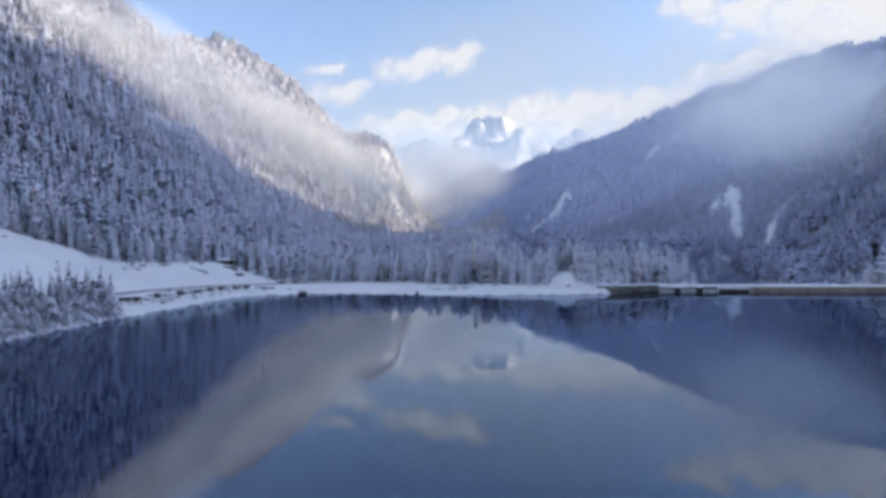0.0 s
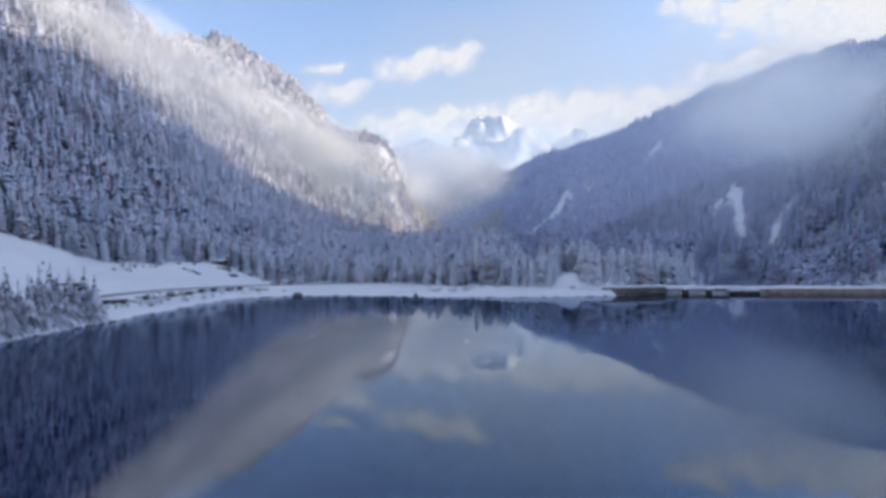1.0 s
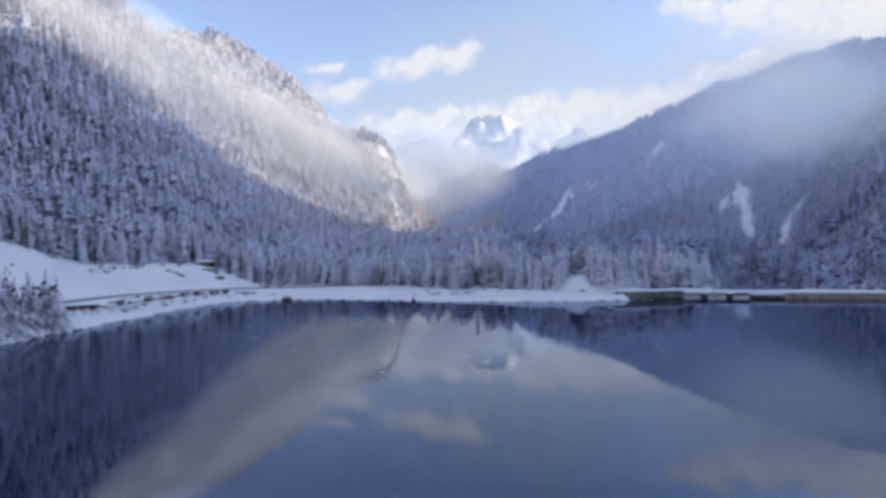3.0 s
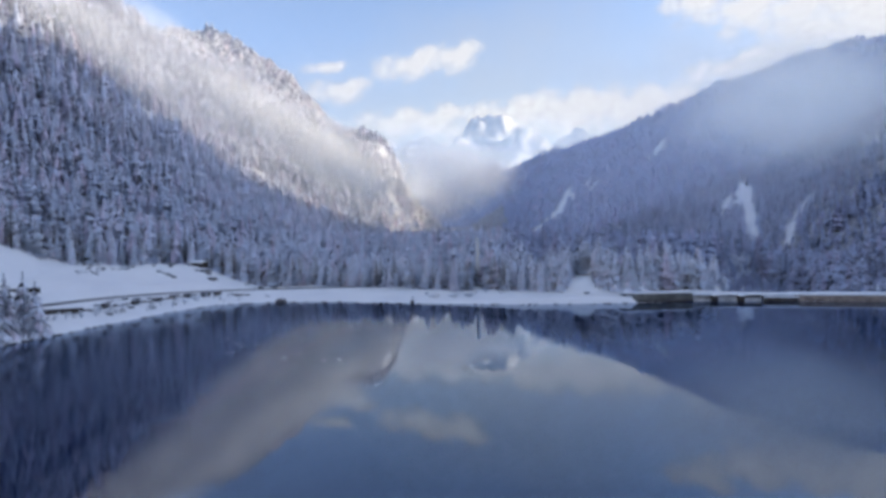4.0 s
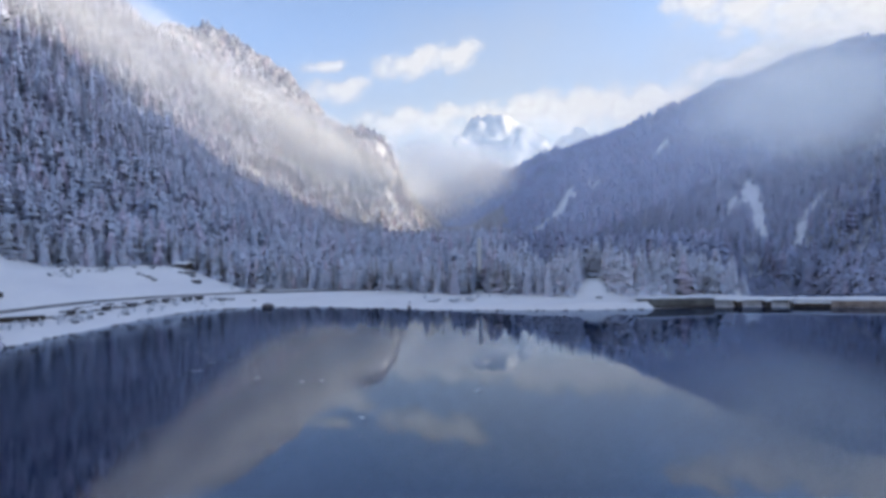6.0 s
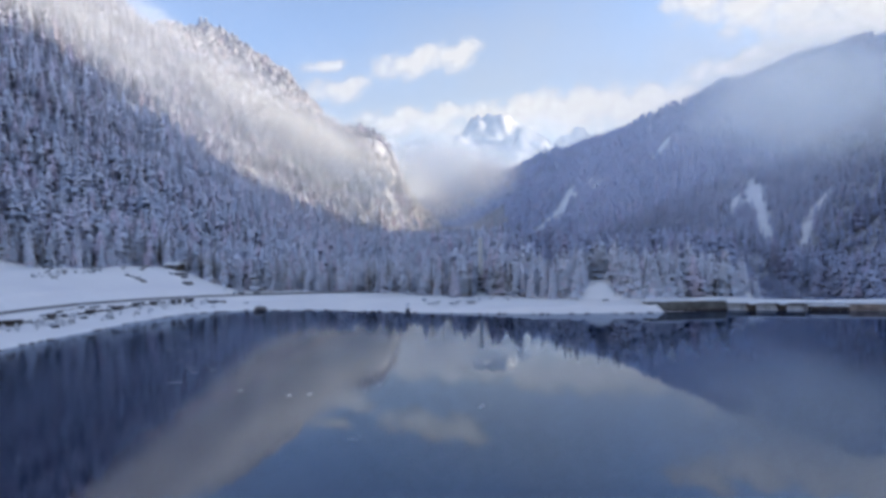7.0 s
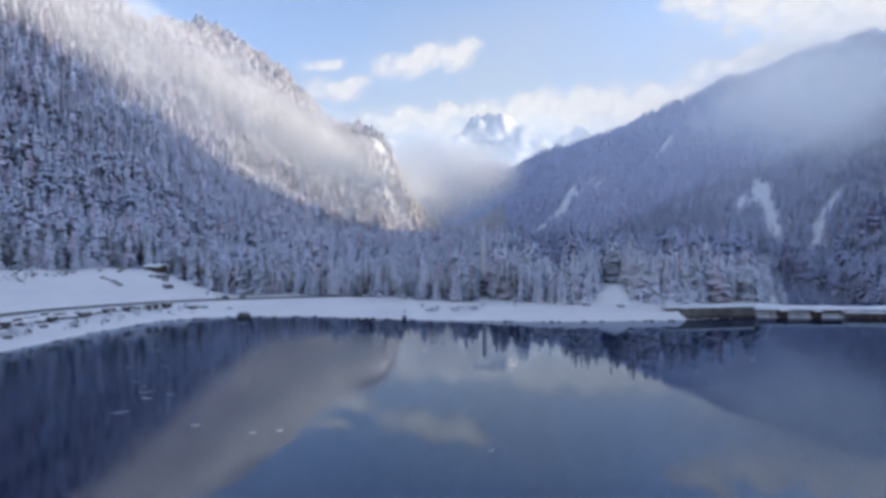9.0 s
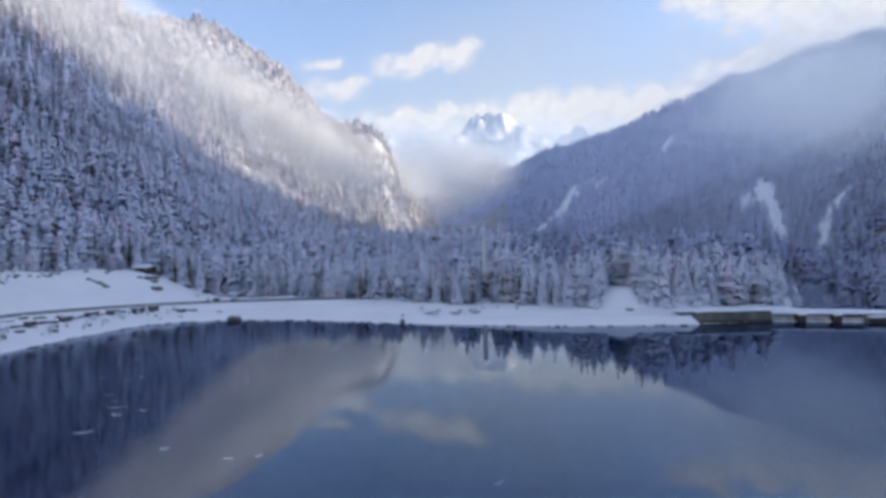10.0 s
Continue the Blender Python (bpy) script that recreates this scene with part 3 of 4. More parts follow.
rnd = random.Random(21)
SPRUCES = [spruce_thing(rnd, M_NEAR, rnd.choice((14, 16, 18)), rnd.uniform(0.16, 0.21), "tall spruce heavy with frost at the wood's edge") for _ in range(7)]
YOUNG = [spruce_thing(rnd, M_YOUNG, 11, rnd.uniform(0.22, 0.29), "young snow-laden spruce on the lake bank", droop=2.6) for _ in range(4)]
LARCHES = [bare_tree(rnd, "leafless larch white with rime at the wood's edge") for _ in range(3)]

# the wood's edge behind the beach, the hillside edge, and the grove beside the dam
edge_n = 0
for k in range(1500):
    x = rnd.uniform(-170, 225)
    y = float(edge_of_wood(np.array([x]))[0]) + abs(rnd.gauss(2, 7))
    ok = wooded(np.array([x]), np.array([y]))[0]
    if not ok or edge_n >= 270:
        continue
    edge_n += 1
    grove = 54 < x < 92
    kind = rnd.choice(LARCHES) if (rnd.random() < (0.5 if -75 < x < 25 else 0.4 if x < -75 else 0.16) and not grove) else rnd.choice(SPRUCES)
    tall = rnd.uniform(12.0, 17.5) if grove else (rnd.uniform(8.0, 14.5) if -85 < x < 12 else rnd.uniform(10.0, 16.5))
    set_tree(kind, x, y, tall, rnd.uniform(0.85, 1.3), rnd.uniform(0, 360), group="trees along the wood's edge")
# beside the snowy bank near the dam
for x, y, tall in ((40.5, 232, 8), (38, 236, 10), (43, 236, 9), (36, 240, 12), (42, 241, 11), (54.5, 233, 9), (57.5, 231, 8), (55, 238, 11), (59, 235, 10), (62, 231, 9), (34, 235, 8), (57, 243, 12), (47, 249, 11), (52, 250, 12), (44, 246, 12), (95, 243, 7), (98, 247, 8), (102, 252, 8), (105, 258, 9), (108, 264, 9), (111, 270, 10), (104, 247, 6), (113, 277, 10), (100, 256, 9), (107, 254, 6), (112, 262, 7)):
    set_tree(rnd.choice(SPRUCES), x, y, tall * rnd.uniform(1.15, 1.5), rnd.uniform(1.0, 1.35), rnd.uniform(0, 360), group="trees along the wood's edge")
# young spruces on the near bank
for k in range(92):
    y = rnd.uniform(106, 163)
    x = float(np.interp(y, [112, 126, 152, 172], [-99, -97, -92, -89])) - 1.0 - abs(rnd.gauss(0, 5))
    set_tree(rnd.choice(YOUNG), x, y, rnd.uniform(6.5, 15.0), rnd.uniform(0.85, 1.25), rnd.uniform(0, 360), group="young spruces on the bank", lean=rnd.uniform(-4, 4))
for k in range(34):
    y = rnd.uniform(112, 166)
    x = float(np.interp(y, [112, 126, 152, 172], [-99, -97, -92, -89])) - rnd.uniform(0.6, 3.0)
    set_tree(rnd.choice(YOUNG), x, y, rnd.uniform(2.2, 4.5), rnd.uniform(1.2, 1.7), rnd.uniform(0, 360), "low snow-laden spruce bush at the water's edge", "young spruces on the bank", rnd.uniform(-12, 12))
for ob in SPRUCES + YOUNG + LARCHES:
    for o in (*ob.children, ob):
        bpy.data.objects.remove(o)


# ---- the shore road and its bank ----
def ribbon(line, half, lift, shift=0.0, gap=2.0):
    """A strip along a line, laid on the ground."""
    pts = [Vector((a, b)) for a, b in along(line, gap)]
    v, f = [], []
    for k, p in enumerate(pts):
        d = (pts[min(k + 1, len(pts) - 1)] - pts[max(k - 1, 0)]).normalized()
        side = Vector((-d.y, d.x))
        for w in (-half, 0, half):
            q = p + side * (w + shift)
            v.append((q.x, q.y, float(land(np.array([q.x]), np.array([q.y]))[0]) + lift))
    for k in range(len(pts) - 1):
        for j in range(2):
            f.append((3 * k + j, 3 * k + 3 + j, 3 * k + 4 + j, 3 * k + 1 + j))
    return v, f


def smooth_line(line, n=8):
    """A smooth curve through the points."""
    out, q = [], [line[0], *line, line[-1]]
    for k in range(1, len(q) - 2):
        for j in range(n):
            t = j / n
            out.append(tuple(0.5 * (2 * q[k][i] + (q[k + 1][i] - q[k - 1][i]) * t + (2 * q[k - 1][i] - 5 * q[k][i] + 4 * q[k + 1][i] - q[k + 2][i]) * t * t + (3 * q[k][i] - q[k - 1][i] - 3 * q[k + 1][i] + q[k + 2][i]) * t**3) for i in (0, 1)))
    return out + [line[-1]]


CURVE = smooth_line(ROAD)
road = mesh_part("road", *ribbon(CURVE, 3.3, 0.10), M_ROAD)
tagged(road, "narrow shore road covered with packed snow and slush", "road", kind="structure")
for shift in (-1.5, 0.6, 2.5):
    tagged(mesh_part("wheel_track", *ribbon(CURVE, 0.9, 0.125, shift), M_TRACK, road), "dark wet wheel track")



def rough_stone(rng, wide, deep, high, cuts=2, jag=0.18):
    """A worn boulder standing on its base."""
    bm = bmesh.new()
    bmesh.ops.create_icosphere(bm, subdivisions=cuts, radius=0.5)
    off = rng.uniform(0, 50)
    for w in bm.verts:
        n = noise.noise(w.co * 2.1 + Vector((off, 0, 0))) * jag + noise.noise(w.co * 5 + Vector((0, off, 0))) * jag * 0.4
        w.co *= 1 + n
        w.co.x, w.co.y, w.co.z = w.co.x * wide, w.co.y * deep, max(w.co.z, -0.25) * high
    return bm


def height_at(x, y):
    return float(land(np.array([x]), np.array([y]))[0])


def stone_thing(x, y, wide, deep, high, label, material=M_STONE, group="", z=None, turn=0.0):
    ob = part("boulder", rough_stone(rnd, wide, deep, high), material)
    ob.matrix_world = pose(x, y, (height_at(x, y) if z is None else z) + 0.2 * high, 0, 0, turn)
    return tagged(ob, label, "boulder", group)


stone_thing(-56.0, 232.6, 3.8, 3.0, 2.9, "large dark boulder at the water's edge", z=-0.2)
# the bank's wall: dark stones and buttresses under the road's edge
wall = thing("retaining_wall", (0, 0, 0), "dark rough stone wall below the shore road, half under snow", "wall")
bank_line = [(-104, 168), (-98.5, 186), (-93.5, 210), (-87, 231), (-79, 240), (-64, 243.5)]
spots = along(bank_line, 1.6)
for k, (x, y) in enumerate(spots):
    a, b = spots[max(k - 1, 0)], spots[min(k + 1, len(spots) - 1)]
    turn = math.degrees(math.atan2(b[1] - a[1], b[0] - a[0]))
    if value(np.array([k * 1.0]), np.array([3.0]), 2.3, 8)[0] > -0.05:
        bm = bmesh.new()
        deep = rnd.uniform(0.6, 1.0)
        bar(bm, (-rnd.uniform(0.6, 1.0), 0, 0), (rnd.uniform(0.6, 1.0), 0, 0), 0.8, deep, 0.12)
        for w in bm.verts:
            w.co += Vector((noise.noise(w.co * 3 + Vector((k, 0, 0))) * 0.25, 0, noise.noise(w.co * 2 + Vector((0, k, 0))) * 0.2))
        ob = part("stone", bm, M_STONE, wall)
        ob.matrix_world = pose(x, y, height_at(x, y) + 0.05, 0, 0, turn + rnd.uniform(-6, 6))
for x, y, wide, deep in ((-92.8, 207, 1.6, 2.2), (-90.6, 216, 2.4, 1.9), (-88.4, 223, 2.8, 2.0), (-86.3, 228.5, 2.4, 2.0), (-82.5, 234, 3.0, 2.2), (-79.5, 236.5, 2.2, 2.3), (-95.6, 196, 1.2, 2.4), (-97.5, 187, 1.4, 2.0), (-73, 239, 2.0, 1.4)):
    bm = bmesh.new()
    got = bmesh.ops.create_cube(bm, size=1)["verts"]
    for w in got:
        w.co = Vector((w.co.x * wide * (1.35 if w.co.z > 0 else 0.4), w.co.y * 1.6, w.co.z * deep * 1.3))
    bmesh.ops.bevel(bm, geom=bm.edges[:], offset=0.15, segments=1, affect="EDGES")
    ob = part("buttress", bm, M_STONE, wall)
    ob.matrix_world = pose(x, y, height_at(x, y) - 0.1, 0, 0, 72 + rnd.uniform(-8, 8))
low = thing("low_wall", (-99.5, 182.5, height_at(-99.5, 182.5) + 0.35), "low dark concrete wall with snow on top beside the road", "wall", turn=24)
bm = bmesh.new()
bar(bm, (-4.8, 0, 0.2), (4.8, 0, 0.2), 0.6, 1.45, 0.05)
part("wall_body", bm, M_DARK, low)
bm = bmesh.new()
bar(bm, (-4.85, 0.05, 1.02), (4.85, 0.05, 1.02), 0.7, 0.2, 0.08)
part("snow_cap", bm, M_SNOW, low, "thin cap of snow")
tagged(copy_thing(low, pose(-126.5, 206, height_at(-126.5, 206), 0, 0, 30)), "low dark concrete wall with snow on top above the road")
for k in range(9):
    x, y = rnd.choice(along([(-99, 168), (-92, 190), (-87.5, 208), (-83, 226), (-72, 236)], 1.0))
    stone_thing(x + rnd.uniform(-4, 3), y + rnd.uniform(-2, 2), rnd.uniform(0.6, 1.7), rnd.uniform(0.6, 1.2), rnd.uniform(0.5, 1.1), "snow-capped stone on the lake bank", M_CAPPED, "stones on the lake bank", turn=rnd.uniform(0, 180))
# stones along the waterline
edge = along(SHORE[2:13], 1.0)
for k in range(95):
    x, y = rnd.choice(edge)
    if y < 130 and rnd.random() < 0.5:
        continue
    w = rnd.uniform(0.35, 1.3)
    stone_thing(x + rnd.uniform(-0.5, 0.5), y + rnd.uniform(-0.2, 0.5), w * 1.4, w, w * 0.55, "dark wet stone on the shoreline", group="stones on the shoreline", z=-0.05, turn=rnd.uniform(0, 180))


# broken stones along the foot of the road's bank
for k in range(46):
    x, y = rnd.choice(along([(-98, 118), (-92.4, 150), (-87.3, 184), (-83.2, 209), (-77.2, 227), (-66, 232)], 1.0))
    w = rnd.uniform(0.5, 1.5)
    stone_thing(x + rnd.uniform(-0.8, 0.3), y + rnd.uniform(-0.3, 0.3), w * 1.5, w, w * 0.6, "dark wet stone at the foot of the bank", M_CAPPED if rnd.random() < 0.35 else M_STONE, "stones at the foot of the bank", z=-0.08, turn=rnd.uniform(0, 180))


# ---- hut, tower, shrubs ----
def hut(x, y, turn):
    z = height_at(x, y)
    ob = thing("hut", (x, y, z), "small dark timber hut with a snow-covered roof by the wood", "hut", turn=turn)
    bm = bmesh.new()
    bar(bm, (-3.0, 0, 0.7), (3.0, 0, 0.7), 4.2, 2.4)
    part("wall", bm, M_DARK, ob)
    for side in (-1, 1):
        bm = bmesh.new()
        m = Matrix.Translation((0, side * 1.3, 2.2)) @ Euler((radians(-side * 15), 0, 0)).to_matrix().to_4x4() @ Matrix.Diagonal((7.4, 3.1, 0.35, 1))
        bmesh.ops.create_cube(bm, size=1, matrix=m)
        part("roof", bm, M_SNOW, ob, "snow-covered roof slope")
    bm = bmesh.new()
    bar(bm, (-0.5, -2.14, 0.75), (0.5, -2.14, 0.75), 0.08, 1.9)
    part("door", bm, M_BARK, ob)
    for wx in (-2.0, 1.9):
        bm = bmesh.new()
        bar(bm, (wx - 0.45, -2.14, 1.1), (wx + 0.45, -2.14, 1.1), 0.06, 0.8)
        part("window", bm, M_STEEL, ob)
    return ob


hut(-105, 283, -14)
stone_thing(-99, 277, 3.2, 2.2, 2.0, "dark boulder on the snowy slope")
stone_thing(-96.5, 272, 2.6, 2.0, 1.6, "dark boulder on the snowy slope")
tower = thing("tower", (14.9, 282, height_at(14.9, 282) - 0.2), "slender pale concrete tower rising among frosted trees", "tower")
bm = bmesh.new()
bmesh.ops.create_cone(bm, cap_ends=True, segments=10, radius1=1.05, radius2=0.75, depth=19.0, matrix=Matrix.Translation((0, 0, 9.5)))
part("shaft", bm, M_PALE, tower)
bm = bmesh.new()
bmesh.ops.create_cone(bm, cap_ends=True, segments=10, radius1=0.95, radius2=0.85, depth=0.5, matrix=Matrix.Translation((0, 0, 19.2)))
part("cap", bm, M_SNOW, tower, "snow-dusted cap")
bm = bmesh.new()
bmesh.ops.create_cone(bm, cap_ends=True, segments=10, radius1=1.5, radius2=1.3, depth=1.2, matrix=Matrix.Translation((0, 0, 0.5)))
part("foot", bm, M_WALL, tower)


def shrub(x, y, tall, wide, label="leafless shrub with rimed twigs on the snow"):
    ob = thing("shrub", (x, y, height_at(x, y) - 0.05), label, "shrub", "shrubs on the snow")
    v, f = [], []
    for k in range(110):
        w, lean = rnd.uniform(0, 6.3), rnd.uniform(0.1, 1.0)
        c, s = math.cos(w), math.sin(w)
        h = tall * rnd.uniform(0.5, 1.0) * (1 - 0.35 * lean)
        e = (c * lean * wide, s * lean * wide, h)
        m = (e[0] * 0.45, e[1] * 0.45, h * 0.65)
        b = len(v)
        t = 0.03
        v += [(c * 0.1, s * 0.1, 0), (m[0] - s * t, m[1] + c * t, m[2]), (m[0] + s * t, m[1] - c * t, m[2]), e]
        f += [(b, b + 2, b + 1), (b + 1, b + 2, b + 3)]
        n = len(v)
        v += [m, (m[0] - s * 0.3 * wide, m[1] + c * 0.3 * wide, m[2] + 0.25 * h), (m[0] - s * 0.3 * wide + 0.05, m[1] + c * 0.3 * wide, m[2] + 0.22 * h)]
        f.append((n, n + 1, n + 2))
    mesh_part("crown", v, f, M_TWIG, ob)
    return ob


for k in range(26):
    shrub(rnd.gauss(4, 7), rnd.uniform(229, 240), rnd.uniform(0.6, 1.3), rnd.uniform(1.6, 2.8))
for x, y in ((-80, 268), (-78, 262), (-73, 258), (-83.5, 231.5), (-82, 233), (-85, 228), (40, 228), (52, 230), (-10.5, 228.5), (-140, 255), (-133, 258), (-125, 262), (-146, 250)):
    shrub(x, y, rnd.uniform(1.2, 2.2), rnd.uniform(0.9, 1.6))
for k in range(16):
    x = rnd.uniform(-160, -108)
    y = float(edge_of_wood(np.array([x]))[0]) - rnd.uniform(1, 16) if x > -138 else rnd.uniform(205, 250)
    stone_thing(x, y, rnd.uniform(0.8, 2.4), rnd.uniform(0.7, 1.4), rnd.uniform(0.5, 1.2), "dark stone poking through the snowy slope", group="stones on the snowy slope", turn=rnd.uniform(0, 180))
for k in range(22):
    x, y = rnd.choice(along([(-97, 172), (-90, 196), (-86, 212), (-82, 228), (-72, 237)], 1.0))
    shrub(x + rnd.uniform(-3, 3), y + rnd.uniform(-1, 3), rnd.uniform(0.9, 2.6), rnd.uniform(0.4, 1.0), "bare rimed shrub growing on the snowy bank")
for k in range(30):
    x, y = rnd.choice(along([(-101, 152), (-97, 172), (-92, 192), (-89, 206), (-86, 218), (-82, 228)], 1.0))
    shrub(x + rnd.uniform(-2.5, 1.5), y + rnd.uniform(-1, 2), rnd.uniform(1.2, 2.4), rnd.uniform(0.9, 1.6), "low bush bowed under snow on the lake bank")
stone_thing(-72, 262, 2.4, 1.6, 1.5, "dark boulder beside the road")
# stones and scrub where the snowy bank meets the hillside wood
for k in range(26):
    y = rnd.uniform(238, 261)
    x = float(np.interp(y, [238, 252, 261], [-128.5, -130, -125])) + rnd.gauss(0, 2.2)
    w = rnd.uniform(0.4, 1.2)
    stone_thing(x, y, w * 1.5, w, w * rnd.uniform(0.6, 1.0), "dark scrub-grown stone on the snowy bank", M_CAPPED if rnd.random() < 0.6 else M_STONE, "stones on the snowy bank", turn=rnd.uniform(0, 180))
for x, y, w in ((-111.7, 261, 1.3), (-109.5, 260, 1.0), (-107, 258.7, 1.4), (-105, 257.2, 1.1), (-103.5, 256, 1.5), (-91.2, 263, 2.6), (-99.3, 274, 2.2), (-93, 264.2, 1.3), (-101.5, 272.6, 1.4)):
    stone_thing(x, y, w * 1.4, w, w * 0.8, "dark stone half under snow above the road", M_STONE, "stones on the snowy bank", turn=rnd.uniform(-20, 40))
# ragged dark earth hanging below the road's edge
for x, y, w in ((-100.2, 201, 4.2), (-101, 207, 3.0), (-102, 213, 3.6), (-101.4, 217, 2.6), (-98.4, 218.6, 3.4), (-95.5, 221, 2.2), (-91.3, 213.3, 1.6), (-89.5, 210.5, 1.7), (-87.8, 208, 1.5), (-91, 196.2, 1.7), (-91.4, 202, 2.1), (-91.2, 190.4, 1.8), (-94.5, 199, 1.3), (-95.8, 190, 1.6)):
    stone_thing(x, y, w, 1.1, rnd.uniform(0.9, 1.5), "dark broken earth bank showing through the snow", M_CAPPED if rnd.random() < 0.5 else M_STONE, "broken bank below the road", turn=70 + rnd.uniform(-15, 15))
stone_thing(-67, 264, 2.6, 1.4, 1.4, "dark boulder beside the road")
stone_thing(-10.2, 222.4, 1.2, 0.9, 1.6, "dark tree stump standing at the water's edge")
stone_thing(48, 226, 2.0, 1.4, 0.9, "dark boulder below the snow mound")


# ---- the dam ----
def dam_box(owner, name, q0, q1, y0, y1, z0, z1, material, label="", taper=0.0, slant=0.0, sag=0.0):
    """A block of the dam between two places along it."""
    bm = bmesh.new()
    v = [bm.verts.new(c) for c in ((q0 + slant, y0, z0), (q1, y0, z0), (q1, y1, z0), (q0 + slant, y1, z0), (q0, y0 + taper, z1), (q1, y0 + taper, z1 - sag), (q1, y1, z1 - sag), (q0, y1, z1))]
    for f in ((3, 2, 1, 0), (4, 5, 6, 7), (0, 1, 5, 4), (1, 2, 6, 5), (2, 3, 7, 6), (3, 0, 4, 7)):
        bm.faces.new([v[k] for k in f])
    bmesh.ops.bevel(bm, geom=bm.edges[:], offset=0.05, segments=1, affect="EDGES")
    return part(name, bm, material, owner, label)


def snow_cover(owner, q0, q1, y0, y1, z, high, seed, label="soft uneven snow on the crest"):
    """A drifted layer of snow with a wavy front edge and a rounded top."""
    v, f, n = [], [], max(6, int((q1 - q0) / 0.7))
    for i in range(n + 1):
        q = q0 + (q1 - q0) * i / n
        w = noise.noise(Vector((q * 0.35, seed, 0))) * 0.35 + noise.noise(Vector((q * 1.3, seed, 3))) * 0.15
        h = high * (1 + 0.5 * noise.noise(Vector((q * 0.4, seed, 7))))
        for dy, dz in ((w, -0.12), (w - 0.05, h * 0.5), (w + 0.3, h), ((y1 - y0) * 0.6, h * 1.15), (y1 - y0, h * 0.6), (y1 - y0 + 0.1, -0.1)):
            v.append((q, y0 + dy, z + dz))
    for i in range(n):
        for j in range(5):
            k = 6 * i + j
            f.append((k, k + 6, k + 7, k + 1))
    f += [(0, 1, 2, 3, 4, 5), tuple(6 * n + j for j in (5, 4, 3, 2, 1, 0))]
    return mesh_part("crest_snow", v, f, M_SNOW, owner, label, True)


abutment = thing("abutment_wall", (57.0, 214.3, 0), "dark mossy concrete wall leaning at the dam's end, darker at its foot", "wall", turn=3.2)
dam_box(abutment, "wall_panel", -0.2, 22.2, 0.0, 5, -3, 2.55, M_WALL, "dark mossy concrete face", 0.9, 5.0, 0.15)
# darker strip along the foot of the face
dam_box(abutment, "wet_base", 2.5, 22.1, -0.12, 1.0, -3, 0.55, M_DARK, "dark band at the waterline", 0.2, 0.8)
dam_box(abutment, "coping", -0.4, 22.25, 0.75, 5.2, 2.57, 2.72, M_WALL, "", 0.0, 0.2, 0.15)
snow_cover(abutment, -0.6, 22.3, 0.85, 5.4, 2.68, 0.34, 4.0)

dam = thing("dam", (79.3, 215.6, 0), "low dam of pale masonry and brown stone, snowy crest", "dam", turn=-11.5)
dam_box(dam, "apron", 0.0, 5.4, 0.6, 5, -3, 0.95, M_DULL, "pale snow-streaked masonry", 2.0)
dam_box(dam, "parapet", 0.05, 20.3, 3.0, 5, 0.5, 1.76, M_DULL, "pale snow-dusted parapet")
dam_box(dam, "pier", 5.5, 7.0, -0.2, 4.5, -3, 1.75, M_DARK)
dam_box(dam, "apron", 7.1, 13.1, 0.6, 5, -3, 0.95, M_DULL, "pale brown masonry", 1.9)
dam_box(dam, "pier", 13.2, 14.7, -0.2, 4.5, -3, 1.75, M_DARK)
dam_box(dam, "apron", 14.8, 20.4, 0.6, 5, -3, 0.9, M_DULL, "pale masonry with patches of snow", 1.8)
# Solid dark blocks: the shade of the two openings is their colour.
dam_box(dam, "recess", 14.9, 20.3, 2.7, 3.3, 1.15, 1.74, M_DARK, "dark block coloured as the shade under the crest")
dam_box(dam, "sluice_gate", 20.5, 30.2, 0.4, 1.2, -3, 1.25, M_DARK, "dark block coloured as the shade of the sluice opening")
for q0, q1 in ((5.4, 7.1), (13.1, 14.8)):
    snow_cover(dam, q0, q1, -0.25, 1.2, 1.78, 0.2, q0, "snow cap on the pier")
snow_cover(dam, 20.4, 30.3, 0.3, 2.6, 1.28, 0.22, 8.0, "snowy ledge over the sluice")
for k in range(12):
    q = 30.4 + k * 18
    dam_box(dam, "stone_course", q, q + 17.96, 0.3, 5, -3, 0.75, M_BROWN, "lower course of brown stone", 0.15)
    dam_box(dam, "stone_course", q, q + 17.96, 0.85, 5, 0.77, 1.75, M_BROWN, "upper course of brown stone", 0.1)
for k in range(13):
    q = 0.0 + k * 18.7
    dam_box(dam, "crest_slab", q, q + 18.66, 1.5, 5.4, 1.78, 1.92, M_WALL)
    snow_cover(dam, q, q + 18.64, 1.35, 5.5, 1.93, 0.24, q + 11)


# ---- mist and clouds ----
def sheet(name, middle, wide, high, material, label, roll=0.0, bulge=0.15, category="mist", facing=True):
    """A gently curved veil facing down the valley."""
    v, f, nx, nz = [], [], 16, 8
    for j in range(nz + 1):
        for i in range(nx + 1):
            a, b = i / nx * 2 - 1, j / nz * 2 - 1
            v.append((a * wide / 2, -bulge * wide * (1 - a * a) * (1 - b * b), b * high / 2))
    for j in range(nz):
        for i in range(nx):
            k = j * (nx + 1) + i
            f.append((k, k + 1, k + nx + 2, k + nx + 1))
    ob = mesh_part(name, v, f, material, smooth=True)
    uv = ob.data.uv_layers.new(name="UVMap")
    for loop in ob.data.loops:
        k = loop.vertex_index
        uv.data[loop.index].uv = (k % (nx + 1) / nx, k // (nx + 1) / nz)
    turn = math.degrees(math.atan2(-middle[0], middle[1])) if facing else 0.0
    ob.matrix_world = pose(*middle, 0, 0, turn) @ pose(0, 0, 0, 0, roll, 0)
    return tagged(ob, label, category, kind="stuff")


